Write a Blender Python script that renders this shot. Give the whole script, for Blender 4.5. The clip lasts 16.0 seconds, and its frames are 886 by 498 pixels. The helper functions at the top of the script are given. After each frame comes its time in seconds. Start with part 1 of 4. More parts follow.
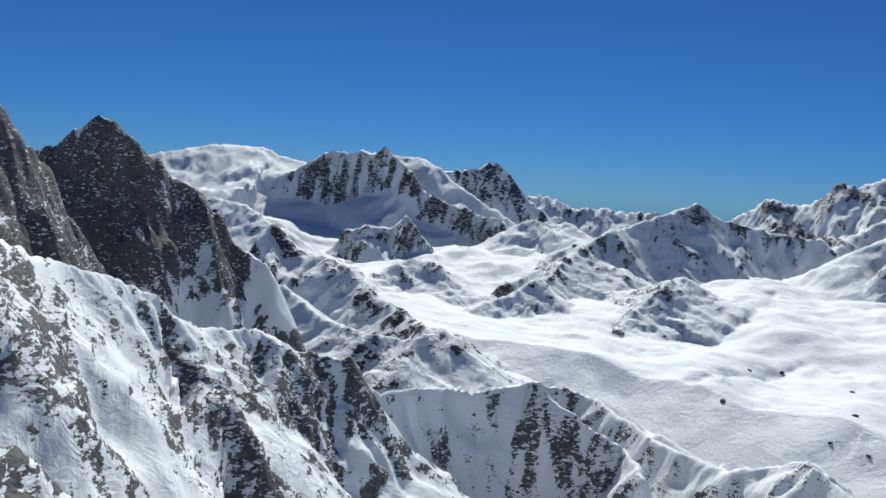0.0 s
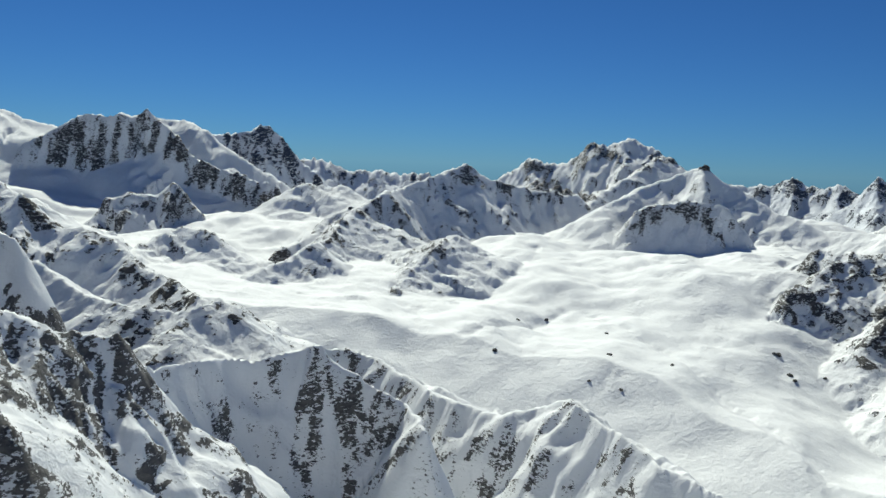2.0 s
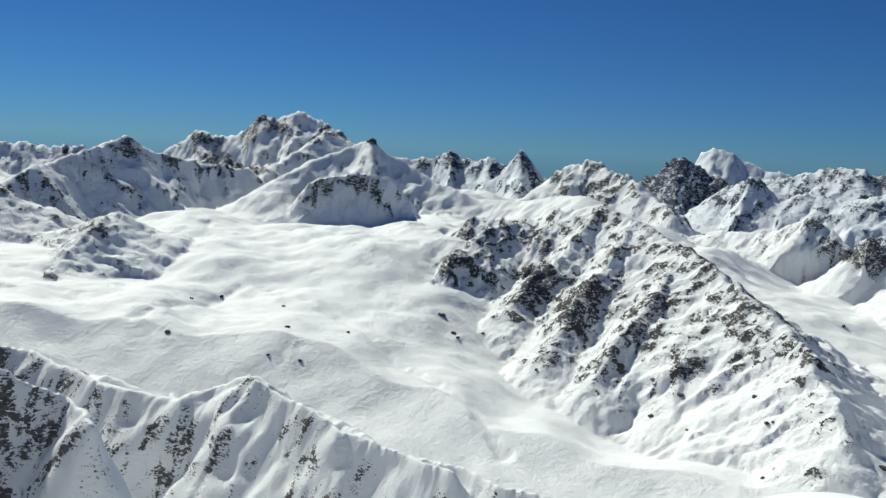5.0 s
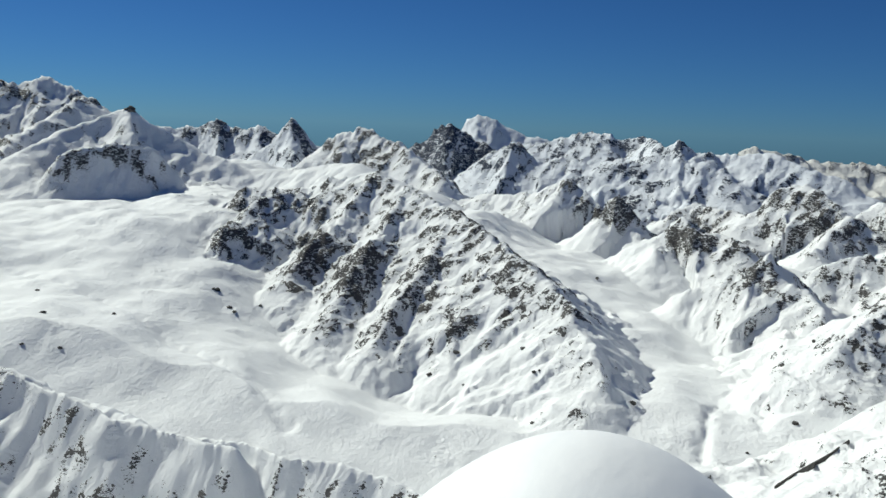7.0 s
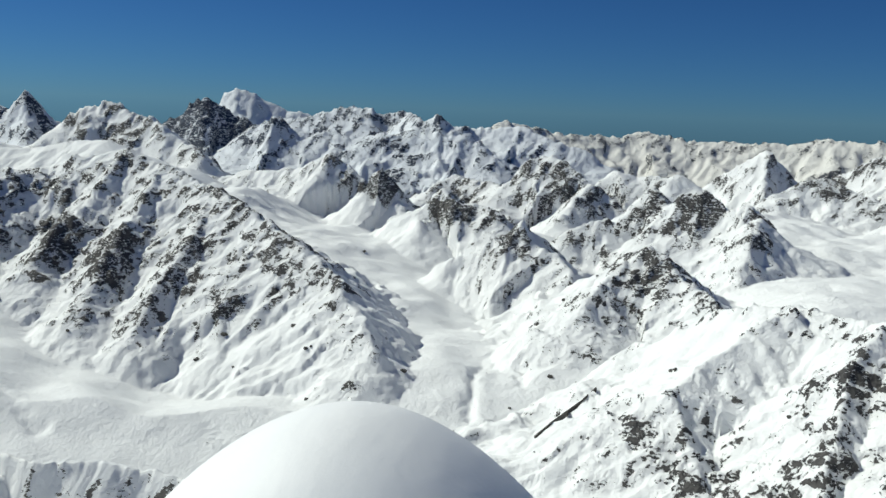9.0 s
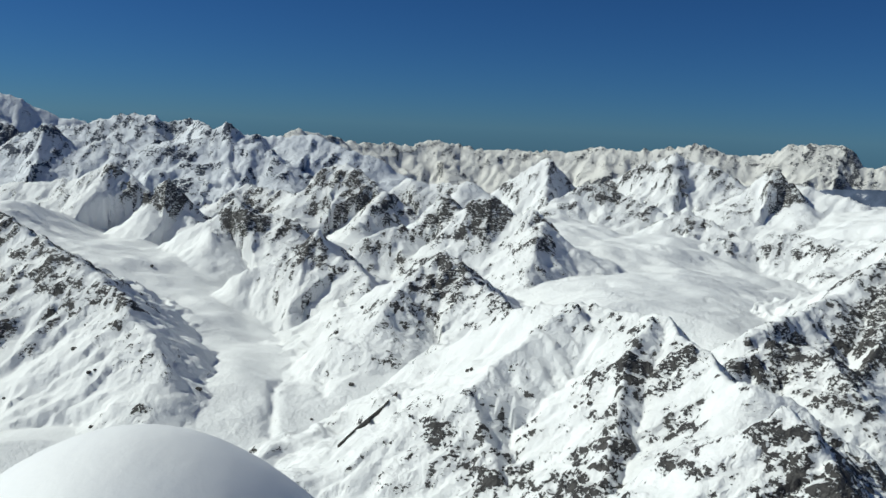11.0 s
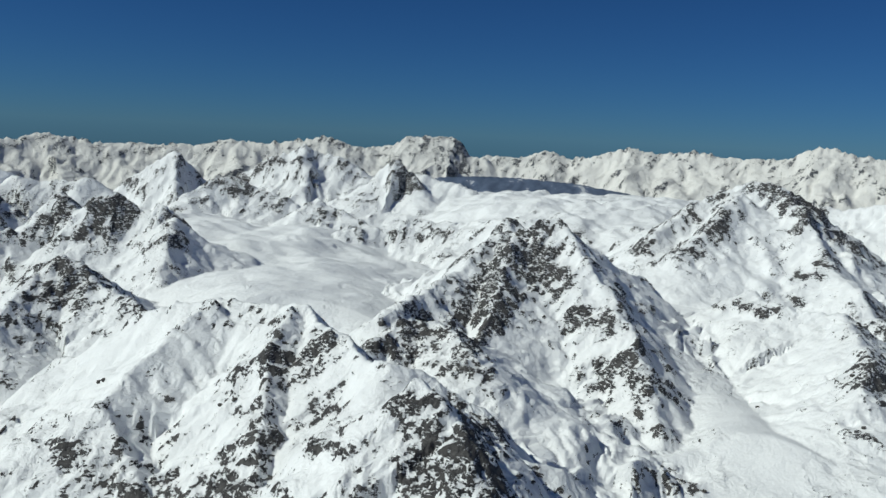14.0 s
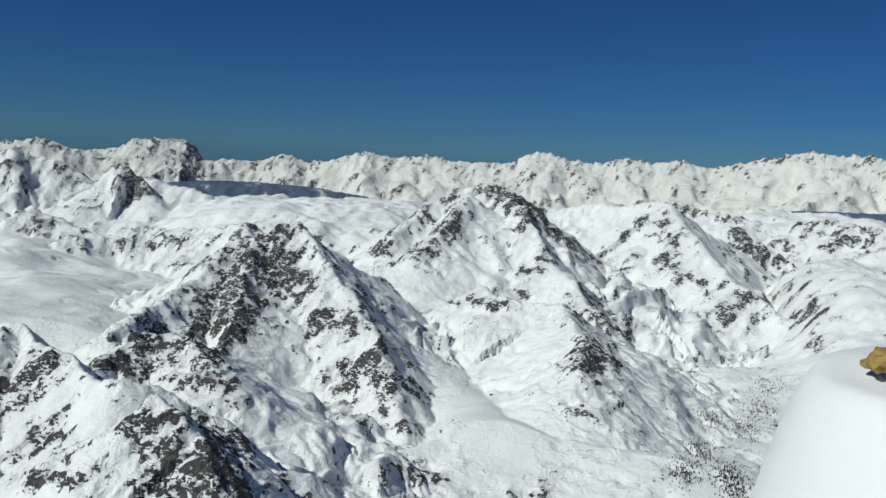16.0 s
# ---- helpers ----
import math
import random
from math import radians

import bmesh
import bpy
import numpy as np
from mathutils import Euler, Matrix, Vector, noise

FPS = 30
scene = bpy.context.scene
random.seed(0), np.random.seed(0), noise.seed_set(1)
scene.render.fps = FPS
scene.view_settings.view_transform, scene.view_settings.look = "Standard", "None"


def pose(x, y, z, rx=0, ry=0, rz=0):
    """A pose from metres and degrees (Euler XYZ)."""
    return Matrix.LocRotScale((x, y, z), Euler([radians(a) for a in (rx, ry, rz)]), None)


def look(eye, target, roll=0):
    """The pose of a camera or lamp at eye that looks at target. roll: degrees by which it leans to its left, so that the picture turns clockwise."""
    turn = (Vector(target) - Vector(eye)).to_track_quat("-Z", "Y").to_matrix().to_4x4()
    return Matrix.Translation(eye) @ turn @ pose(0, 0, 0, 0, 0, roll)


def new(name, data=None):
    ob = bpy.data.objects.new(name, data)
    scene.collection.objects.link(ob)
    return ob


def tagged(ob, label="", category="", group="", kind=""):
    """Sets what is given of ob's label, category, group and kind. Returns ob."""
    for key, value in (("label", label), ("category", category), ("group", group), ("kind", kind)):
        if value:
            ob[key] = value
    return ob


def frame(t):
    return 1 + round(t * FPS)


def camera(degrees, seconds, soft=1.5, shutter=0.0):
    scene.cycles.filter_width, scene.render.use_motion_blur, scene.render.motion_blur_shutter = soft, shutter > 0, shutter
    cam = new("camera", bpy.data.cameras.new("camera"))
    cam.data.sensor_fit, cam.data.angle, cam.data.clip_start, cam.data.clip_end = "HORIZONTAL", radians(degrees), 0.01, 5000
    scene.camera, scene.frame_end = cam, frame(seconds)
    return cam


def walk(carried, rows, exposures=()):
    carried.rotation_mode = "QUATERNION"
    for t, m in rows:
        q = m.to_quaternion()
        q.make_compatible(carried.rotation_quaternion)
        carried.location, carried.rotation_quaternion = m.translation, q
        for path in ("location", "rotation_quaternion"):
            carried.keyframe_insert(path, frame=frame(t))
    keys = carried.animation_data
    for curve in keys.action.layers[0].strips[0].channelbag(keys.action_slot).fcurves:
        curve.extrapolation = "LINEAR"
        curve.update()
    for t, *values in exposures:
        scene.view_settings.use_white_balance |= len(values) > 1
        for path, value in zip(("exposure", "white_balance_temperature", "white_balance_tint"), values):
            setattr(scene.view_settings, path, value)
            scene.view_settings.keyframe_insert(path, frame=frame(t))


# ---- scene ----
cam = camera(55.75, 16.0)
# seconds, eye (x, y, z), turn (degrees, Euler XYZ): a slow turn on the summit, the camera held out a little
ROWS = [
    (0.0, 0.000, 0.250, 1.600, 85.96, -3.04, 0.11),
    (0.5, 0.019, 0.249, 1.600, 85.44, -2.65, -4.15),
    (1.0, 0.035, 0.247, 1.600, 84.82, -2.37, -7.92),
    (1.5, 0.057, 0.244, 1.600, 84.33, -2.14, -12.87),
    (2.0, 0.066, 0.241, 1.600, 84.12, -2.14, -15.20),
    (2.5, 0.077, 0.238, 1.600, 83.74, -1.37, -17.69),
    (3.0, 0.093, 0.232, 1.600, 83.52, -2.23, -21.56),
    (3.5, 0.110, 0.224, 1.600, 83.84, -2.75, -25.89),
    (6.0, 0.178, 0.176, 1.600, 82.64, -2.17, -45.08),
    (6.5, 0.190, 0.162, 1.600, 82.58, -2.17, -49.26),
    (7.0, 0.200, 0.150, 1.600, 81.60, -2.08, -52.73),
    (7.5, 0.209, 0.138, 1.600, 81.08, -2.02, -56.29),
    (8.0, 0.218, 0.123, 1.600, 81.18, -2.39, -60.25),
    (8.5, 0.227, 0.105, 1.600, 80.75, -2.26, -64.80),
    (11.0, 0.248, 0.030, 1.600, 81.61, -2.48, -82.70),
    (11.5, 0.250, 0.010, 1.600, 81.76, -2.47, -87.45),
    (12.0, 0.250, -0.009, 1.600, 81.60, -2.72, -91.66),
    (12.5, 0.249, -0.023, 1.600, 81.48, -2.71, -94.89),
    (13.0, 0.247, -0.036, 1.600, 81.54, -1.92, -97.96),
    (13.5, 0.244, -0.055, 1.600, 81.60, -2.70, -102.38),
    (14.0, 0.238, -0.076, 1.600, 82.20, -2.61, -107.45),
    (14.5, 0.231, -0.095, 1.600, 82.73, -3.15, -111.99),
    (15.0, 0.224, -0.111, 1.600, 82.74, -3.14, -116.00),
    (15.5, 0.217, -0.125, 1.600, 82.81, -3.12, -119.57),
    (16.0, 0.204, -0.145, 1.600, 83.31, -3.00, -125.15),
]

EXPOSURES = [(0.0, 0.39, 6100, 2), (1.5, 0.42, 6480, -3), (3.5, 0.42, 6640, -4), (6.0, 0.30, 6500, -2), (8.0, 0.20, 6500, -2), (12.0, -0.04, 6300, -2), (16.0, -0.18, 6250, -2)]
walk(cam, [(t, pose(x, y, z, rx, ry, rz)) for t, x, y, z, rx, ry, rz in ROWS], EXPOSURES)

# ---- light: high spring sun and a clear sky over the Alps ----
SUN_BEARING, SUN_HEIGHT = 2.0, 42.0  # degrees clockwise from +y, degrees up
sun_way = Vector((math.sin(radians(SUN_BEARING)) * math.cos(radians(SUN_HEIGHT)),
                  math.cos(radians(SUN_BEARING)) * math.cos(radians(SUN_HEIGHT)), math.sin(radians(SUN_HEIGHT))))
world = bpy.data.worlds.new("alpine_sky")
scene.world = world
world.use_nodes = True
wn = world.node_tree
sky = wn.nodes.new("ShaderNodeTexSky")
sky.sky_type, sky.sun_disc = "NISHITA", False
sky.sun_elevation, sky.sun_rotation = radians(SUN_HEIGHT), radians(SUN_BEARING)
sky.altitude, sky.air_density, sky.dust_density, sky.ozone_density = 2600, 1.0, 0.15, 4.0
tint = wn.nodes.new("ShaderNodeMix")
tint.data_type, tint.blend_type = "RGBA", "MULTIPLY"
tint.inputs["Factor"].default_value, tint.inputs["B"].default_value = 1.0, (0.315, 0.615, 1.09, 1)
wn.links.new(sky.outputs[0], tint.inputs["A"])
wn.links.new(tint.outputs["Result"], wn.nodes["Background"].inputs[0])
wn.nodes["Background"].inputs[1].default_value = 0.037
sun = new("sun", bpy.data.lights.new("sun", "SUN"))
sun.data.energy, sun.data.angle, sun.data.color = 3.75, radians(0.53), (1.0, 0.96, 0.9)
sun.matrix_world = look((0, 0, 3000), Vector((0, 0, 3000)) - sun_way)


# ---- materials ----
def nodes(name):
    m = bpy.data.materials.new(name)
    m.use_nodes = True
    return m, m.node_tree, m.node_tree.nodes["Principled BSDF"]


def noise_node(tree, vec, scale, detail=6.0, rough=0.6, distortion=0.0):
    n = tree.nodes.new("ShaderNodeTexNoise")
    n.inputs["Scale"].default_value, n.inputs["Detail"].default_value = scale, detail
    n.inputs["Roughness"].default_value, n.inputs["Distortion"].default_value = rough, distortion
    tree.links.new(vec, n.inputs["Vector"])
    return n.outputs[0]


def ramp(tree, fac, *stops):
    r = tree.nodes.new("ShaderNodeValToRGB")
    while len(r.color_ramp.elements) < len(stops):
        r.color_ramp.elements.new(0.5)
    for e, (p, c) in zip(r.color_ramp.elements, stops):
        e.position, e.color = p, (*c, 1)
    tree.links.new(fac, r.inputs[0])
    return r.outputs[0]


def maths(tree, op, a, b, clamp=False):
    n = tree.nodes.new("ShaderNodeMath")
    n.operation, n.use_clamp = op, clamp
    for i, v in enumerate((a, b)):
        if isinstance(v, (int, float)):
            n.inputs[i].default_value = v
        else:
            tree.links.new(v, n.inputs[i])
    return n.outputs[0]


def mountain_material(name, grain, rock_a, rock_b, snow=(0.86, 0.87, 0.88), cover=0.54, bumpy=1.0):
    """Snow over rock: the mesh's snow cover and a broken edge decide which lies open; grain in metres."""
    m, tree, bsdf = nodes(name)
    geo = tree.nodes.new("ShaderNodeNewGeometry").outputs["Position"]
    att = tree.nodes.new("ShaderNodeAttribute")
    att.attribute_name = "bare"
    bed = tree.nodes.new("ShaderNodeMapping")
    bed.inputs["Rotation"].default_value, bed.inputs["Scale"].default_value = (0.5, 0.35, 0.2), (0.7, 0.7, 1.5)
    tree.links.new(geo, bed.inputs["Vector"])
    edge = noise_node(tree, bed.outputs[0], 1.15 / grain, 8, 0.66, 0.8)
    coarse = noise_node(tree, geo, 0.2 / grain, 5, 0.6)
    ledge = tree.nodes.new("ShaderNodeMapping")
    ledge.inputs["Rotation"].default_value, ledge.inputs["Scale"].default_value = (0.8, 0.5, 0.7), (0.6, 0.6, 1.5)
    tree.links.new(geo, ledge.inputs["Vector"])
    ledges = noise_node(tree, ledge.outputs[0], 2.4 / grain, 6, 0.62, 0.4)
    att_low = maths(tree, "MINIMUM", att.outputs["Fac"], cover)
    break_up = maths(tree, "ADD", maths(tree, "MULTIPLY", att_low, 2.8), 0.35)
    mix = maths(tree, "ADD", att_low, maths(tree, "MULTIPLY", maths(tree, "SUBTRACT", edge, 0.5), break_up))
    mix = maths(tree, "ADD", mix, maths(tree, "MULTIPLY", maths(tree, "SUBTRACT", ledges, 0.5), maths(tree, "MULTIPLY", att_low, 1.9)))
    mix = maths(tree, "ADD", mix, maths(tree, "MULTIPLY", maths(tree, "SUBTRACT", coarse, 0.5), 0.5))
    stones = noise_node(tree, bed.outputs[0], 3.5 / grain, 4, 0.6)
    mix = maths(tree, "MAXIMUM", mix, maths(tree, "ADD", maths(tree, "MULTIPLY", att_low, 0.9), maths(tree, "MULTIPLY", maths(tree, "SUBTRACT", stones, 0.5), 1.7)))
    bare = ramp(tree, mix, (0.48, (0, 0, 0)), (0.53, (1, 1, 1)))
    rock = ramp(tree, edge, (0.3, rock_a), (0.7, rock_b))
    white = ramp(tree, coarse, (0.3, tuple(c * 0.93 for c in snow)), (0.7, snow))
    mixer = tree.nodes.new("ShaderNodeMix")
    mixer.data_type = "RGBA"
    tree.links.new(bare, mixer.inputs["Factor"])
    tree.links.new(white, mixer.inputs["A"])
    tree.links.new(rock, mixer.inputs["B"])
    tree.links.new(mixer.outputs["Result"], bsdf.inputs["Base Color"])
    bsdf.inputs["Roughness"].default_value = 0.75
    bsdf.inputs["Specular IOR Level"].default_value = 0.25
    bump = tree.nodes.new("ShaderNodeBump")
    bump.inputs["Strength"].default_value = bumpy
    bump.inputs["Distance"].default_value = grain * 0.6
    fine = noise_node(tree, geo, 1.5 / grain, 8, 0.65)
    relief = maths(tree, "MULTIPLY", fine, maths(tree, "ADD", maths(tree, "MULTIPLY", bare, 0.75), 0.25))
    folds = noise_node(tree, geo, 0.45 / grain, 6, 0.6, 0.6)
    folds = maths(tree, "ABSOLUTE", maths(tree, "SUBTRACT", folds, 0.5), 0.0)
    rugged = maths(tree, "MULTIPLY", maths(tree, "ADD", att.outputs["Fac"], 0.09, True), 3.5)
    relief = maths(tree, "SUBTRACT", relief, maths(tree, "MULTIPLY", folds, rugged))
    tree.links.new(relief, bump.inputs["Height"])
    tree.links.new(bump.outputs[0], bsdf.inputs["Normal"])
    return m


NEAR = mountain_material("near_snow_and_gneiss", 4.0, (0.03, 0.03, 0.032), (0.165, 0.158, 0.152), cover=0.62, bumpy=0.55)
MID = mountain_material("snow_and_gneiss", 11.0, (0.022, 0.022, 0.026), (0.135, 0.13, 0.128))
# rock lifted towards blue-grey, so distance haze sits in its base colour
FAR = mountain_material("far_snow_and_hazy_gneiss", 24.0, (0.07, 0.078, 0.1), (0.19, 0.195, 0.21), (0.75, 0.74, 0.71))
# aerial haze put into the colours: rock and snow both tinted blue
FAR_HAZE_BLUE = mountain_material("far_snow_and_hazed_rock", 24.0, (0.025, 0.035, 0.065), (0.085, 0.105, 0.15), (0.76, 0.79, 0.84))

# far conifers and snow gaps; the blue is haze painted into the trees' colour
FOREST, ft, fb = nodes("far_hazed_forest")
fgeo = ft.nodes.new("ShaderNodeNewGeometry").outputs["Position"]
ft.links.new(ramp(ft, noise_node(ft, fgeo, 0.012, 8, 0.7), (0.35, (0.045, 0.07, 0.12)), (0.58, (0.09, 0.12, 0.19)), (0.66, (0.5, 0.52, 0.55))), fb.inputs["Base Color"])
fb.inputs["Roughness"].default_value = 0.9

# ---- terrain: crests with spurs and gullies over low ground ----
RNG = np.random.RandomState(7)
PERM = RNG.permutation(4096).astype(np.int32)
TURN = RNG.uniform(0, 2 * math.pi, 4096)
GX, GY = np.cos(TURN).astype(np.float32), np.sin(TURN).astype(np.float32)


def gradient_noise(x, y):
    x, y = np.asarray(x, np.float32), np.asarray(y, np.float32)
    xi, yi = np.floor(x).astype(np.int32), np.floor(y).astype(np.int32)
    u, v = x - xi, y - yi
    su, sv = u * u * u * (u * (u * 6 - 15) + 10), v * v * v * (v * (v * 6 - 15) + 10)

    def corner(i, j):
        h = PERM[(PERM[(xi + i) & 4095] + yi + j) & 4095]
        return GX[h] * (u - i) + GY[h] * (v - j)

    n0 = corner(0, 0) * (1 - su) + corner(1, 0) * su
    n1 = corner(0, 1) * (1 - su) + corner(1, 1) * su
    return (n0 * (1 - sv) + n1 * sv) * 1.5


def fbm(x, y, octaves=4, gain=0.5):
    total, amp = 0.0, 1.0
    for _ in range(octaves):
        total = total + amp * gradient_noise(x, y)
        x, y, amp = x * 2.03 + 17.1, y * 2.03 + 5.7, amp * gain
    return total


RIDGES = []


def ridge(name, group, rock, steep, foot, width, crest):
    """A crest line; its flanks fall at steep, easing to foot past width metres; rock: how much of it is bare."""
    RIDGES.append((name, group, rock, steep, foot, width, np.array(crest, float)))


ridge("dark_cliff", "dark_rock_peak", 1.00, 2.30, 1.00, 111, [(-191, 390, 10.9), (-180, 395, 18.0), (-168, 400, 24.9), (-157, 405, 23.1), (-151, 413, 17.5), (-139, 424, 7.4), (-127, 428, -2.7), (-118, 437, -16.0), (-107, 445, -30.8), (-100, 447, -40.5)])
ridge("cliff_tower", "dark_rock_peak", 1.00, 2.20, 1.00, 64, [(-157, 256, 31.9), (-145, 274, 23.9), (-142, 276, 21.1), (-142, 281, 12.2), (-140, 299, -4.6), (-133, 308, -22.8), (-128, 315, -35.4)])
ridge("left_shelf", "snow_slope", 0.58, 1.10, 0.95, 40, [(-91, 144, -7.4), (-89, 168, -12.6), (-84, 182, -18.3), (-77, 196, -23.1), (-70, 204, -27.2), (-66, 205, -33.0)])
ridge("left_knoll", "snow_slope", 0.70, 1.20, 0.95, 28, [(-66, 205, -33.0), (-62, 216, -37.6), (-54, 224, -38.9), (-48, 230, -40.3), (-39, 237, -46.6), (-28, 244, -49.0), (-23, 249, -55.0)])
ridge("left_low", "snow_slope", 0.80, 1.00, 0.95, 13, [(-54, 91, -27.5), (-50, 98, -31.6), (-47, 102, -35.5), (-46, 106, -41.2)])
ridge("left_mid", "snow_slope", 0.78, 1.20, 0.95, 21, [(-75, 142, -23.9), (-72, 149, -28.9), (-69, 156, -36.4), (-66, 159, -41.4), (-59, 170, -43.9), (-54, 177, -47.8), (-48, 189, -46.7), (-41, 186, -54.5), (-35, 182, -63.3)])
ridge("near_peak", "near_ridge", 0.21, 2.10, 1.45, 63, [(-32, 278, -57.7), (-24, 299, -72.0), (-14, 310, -72.8), (-2, 318, -74.3), (14, 325, -77.8), (27, 329, -76.4), (39, 333, -73.5)])
ridge("near_spur", "near_ridge", 0.24, 2.10, 1.45, 65, [(39, 333, -73.5), (50, 332, -81.9), (61, 327, -87.2), (73, 317, -93.6), (74, 291, -97.3)])
ridge("long_ridge", "long_ridge", 0.32, 1.35, 1.05, 80, [(61, 497, -108.7), (93, 477, -113.8), (105, 446, -117.9), (116, 418, -119.2), (131, 389, -121.1), (140, 379, -121.4), (158, 366, -111.1), (165, 356, -109.0), (175, 338, -112.9), (178, 316, -117.0), (186, 291, -119.7), (192, 269, -122.3), (200, 243, -122.8)])
ridge("long_ridge_b", "long_ridge", 0.32, 1.35, 1.05, 64, [(161, 351, -108.4), (171, 326, -112.6), (178, 296, -117.4), (193, 268, -123.8), (206, 243, -124.7), (214, 217, -125.5), (220, 197, -127.4), (225, 171, -130.5), (226, 138, -131.9)])
ridge("mid_spur", "mid_spur", 0.48, 0.78, 0.42, 93, [(-197, 855, -68.8), (-184, 858, -50.8), (-168, 862, -41.9), (-146, 859, -66.2), (-122, 855, -71.7), (-86, 831, -87.7), (-52, 788, -105.7), (-17, 728, -118.5), (8, 683, -115.8), (28, 606, -122.5), (42, 545, -127.8)])
ridge("mid_spur_low", "mid_spur", 0.40, 0.70, 0.42, 61, [(-166, 615, -75.5), (-138, 638, -67.7), (-109, 628, -82.4), (-84, 601, -94.2), (-52, 574, -99.5), (-20, 561, -100.1), (7, 577, -97.5)])
ridge("ice_dome", "ice_dome", 0.08, 0.53, 0.35, 579, [(-1153, 2688, 6.1), (-924, 2756, 75.2), (-823, 2788, 96.9), (-719, 2817, 115.1), (-627, 2829, 113.1), (-549, 2827, 85.0), (-458, 2796, 64.3)])
ridge("ice_dome_flank", "ice_dome", 0.35, 0.61, 0.40, 89, [(-492, 1801, -41.0), (-429, 1793, -55.7), (-351, 1715, -90.6), (-295, 1666, -108.1)])
ridge("north_face", "shaded_peak", 0.32, 2.50, 0.70, 422, [(-525, 2626, 2.6), (-433, 2642, 69.7), (-382, 2650, 99.2), (-339, 2656, 110.7), (-268, 2655, 109.1), (-222, 2650, 104.2), (-191, 2643, 128.5), (-140, 2636, 85.0), (-84, 2627, 17.3), (8, 2595, -39.2), (78, 2572, -55.9), (173, 2534, -84.2)])
ridge("north_face_back", "shaded_peak", 0.10, 0.66, 0.42, 277, [(-171, 2828, 107.0), (-94, 2814, 108.6), (-26, 2788, 77.6), (23, 2760, 33.2), (117, 2721, -20.8), (192, 2689, -76.3)])
ridge("horn", "horn", 0.34, 1.60, 0.70, 321, [(-18, 3239, 71.0), (111, 3222, 79.7), (167, 3212, 114.7), (207, 3209, 99.5), (262, 3189, 46.3), (317, 3166, -10.6), (371, 3142, -58.3)])
ridge("far_needles", "far_needles", 0.50, 0.82, 0.42, 231, [(461, 4602, -16.1), (521, 4596, 5.7), (583, 4588, -15.6), (722, 4568, -63.4), (853, 4546, -52.9), (989, 4518, -66.4), (1133, 4484, -66.9)])
ridge("foot_rock", "foot_rock", 0.42, 1.08, 0.42, 110, [(-267, 2172, -149.9), (-248, 2185, -112.7), (-198, 2201, -106.3), (-140, 2217, -100.9), (-102, 2219, -75.0), (-67, 2209, -104.2), (-44, 2188, -142.0)])
ridge("glacier_rock", "glacier_rock", 0.50, 0.66, 0.40, 69, [(-141, 1686, -183.6), (-93, 1724, -154.5), (-59, 1738, -144.4), (-5, 1727, -157.1)])
ridge("glacier_knob", "glacier_rock", 0.40, 0.66, 0.40, 70, [(205, 2311, -89.8), (245, 2329, -66.4), (276, 2326, -77.2), (338, 2318, -67.3)])
ridge("wedge", "wedge_peak", 0.34, 1.15, 0.42, 178, [(141, 1803, -199.4), (194, 1857, -177.0), (255, 1944, -144.7), (317, 2005, -114.0), (352, 2047, -119.9), (421, 2114, -81.8), (496, 2188, -64.9), (626, 2268, -23.0), (691, 2295, -0.5), (756, 2310, -35.6), (814, 2325, -53.9), (911, 2348, -70.2), (1059, 2333, -77.2)])
ridge("wedge_spur", "wedge_peak", 0.45, 0.60, 0.35, 90, [(323, 1957, -117.6), (253, 1830, -160.9), (200, 1686, -206.3), (222, 1586, -237.3), (281, 1609, -229.4)])
ridge("cliff_band", "wedge_peak", 0.45, 0.62, 0.32, 60, [(491, 1704, -146.2), (449, 1648, -167.8), (388, 1587, -193.9), (340, 1519, -218.4), (296, 1432, -247.0), (272, 1352, -272.0), (242, 1292, -292.2)])
ridge("wedge_back", "wedge_peak", 0.35, 0.74, 0.42, 131, [(199, 1680, -171.1), (127, 1629, -199.8), (61, 1574, -214.9)])
ridge("massif", "massif", 0.44, 0.82, 0.42, 334, [(1088, 3176, -54.8), (1209, 3132, 34.9), (1302, 3095, 14.2), (1361, 3069, 34.2), (1417, 3044, 93.3), (1485, 3011, 91.4), (1558, 2974, 124.3), (1633, 2888, 75.1), (1684, 2767, 2.7)])
ridge("massif_rib", "massif", 0.35, 0.74, 0.42, 169, [(1494, 2621, 45.6), (1359, 2539, -14.9), (1205, 2463, -75.5), (1090, 2355, -128.7)])
ridge("band_wall", "massif", 0.70, 0.95, 0.40, 139, [(940, 2624, -90.2), (1035, 2618, -59.2), (1110, 2557, -73.2), (1174, 2478, -95.1)])
ridge("tower_dome", "tower_dome", 0.20, 0.66, 0.45, 288, [(1021, 2083, -101.7), (1111, 2100, -64.9), (1214, 2105, -24.8), (1281, 2078, 6.1), (1309, 2060, 18.1), (1331, 2046, 0.7), (1363, 2012, -27.9), (1398, 1961, -65.4), (1432, 1909, -95.7), (1475, 1833, -118.2)])
ridge("dome_band", "tower_dome", 0.25, 1.70, 0.50, 99, [(1038, 1926, -104.4), (1090, 1910, -85.1), (1165, 1878, -75.7), (1231, 1835, -77.1), (1260, 1802, -126.9)])
ridge("white_pyramid", "white_pyramid", 0.42, 0.78, 0.42, 320, [(2097, 2417, -101.4), (2132, 2387, -46.9), (2166, 2356, 2.9), (2196, 2327, -31.8), (2229, 2283, -100.2)])
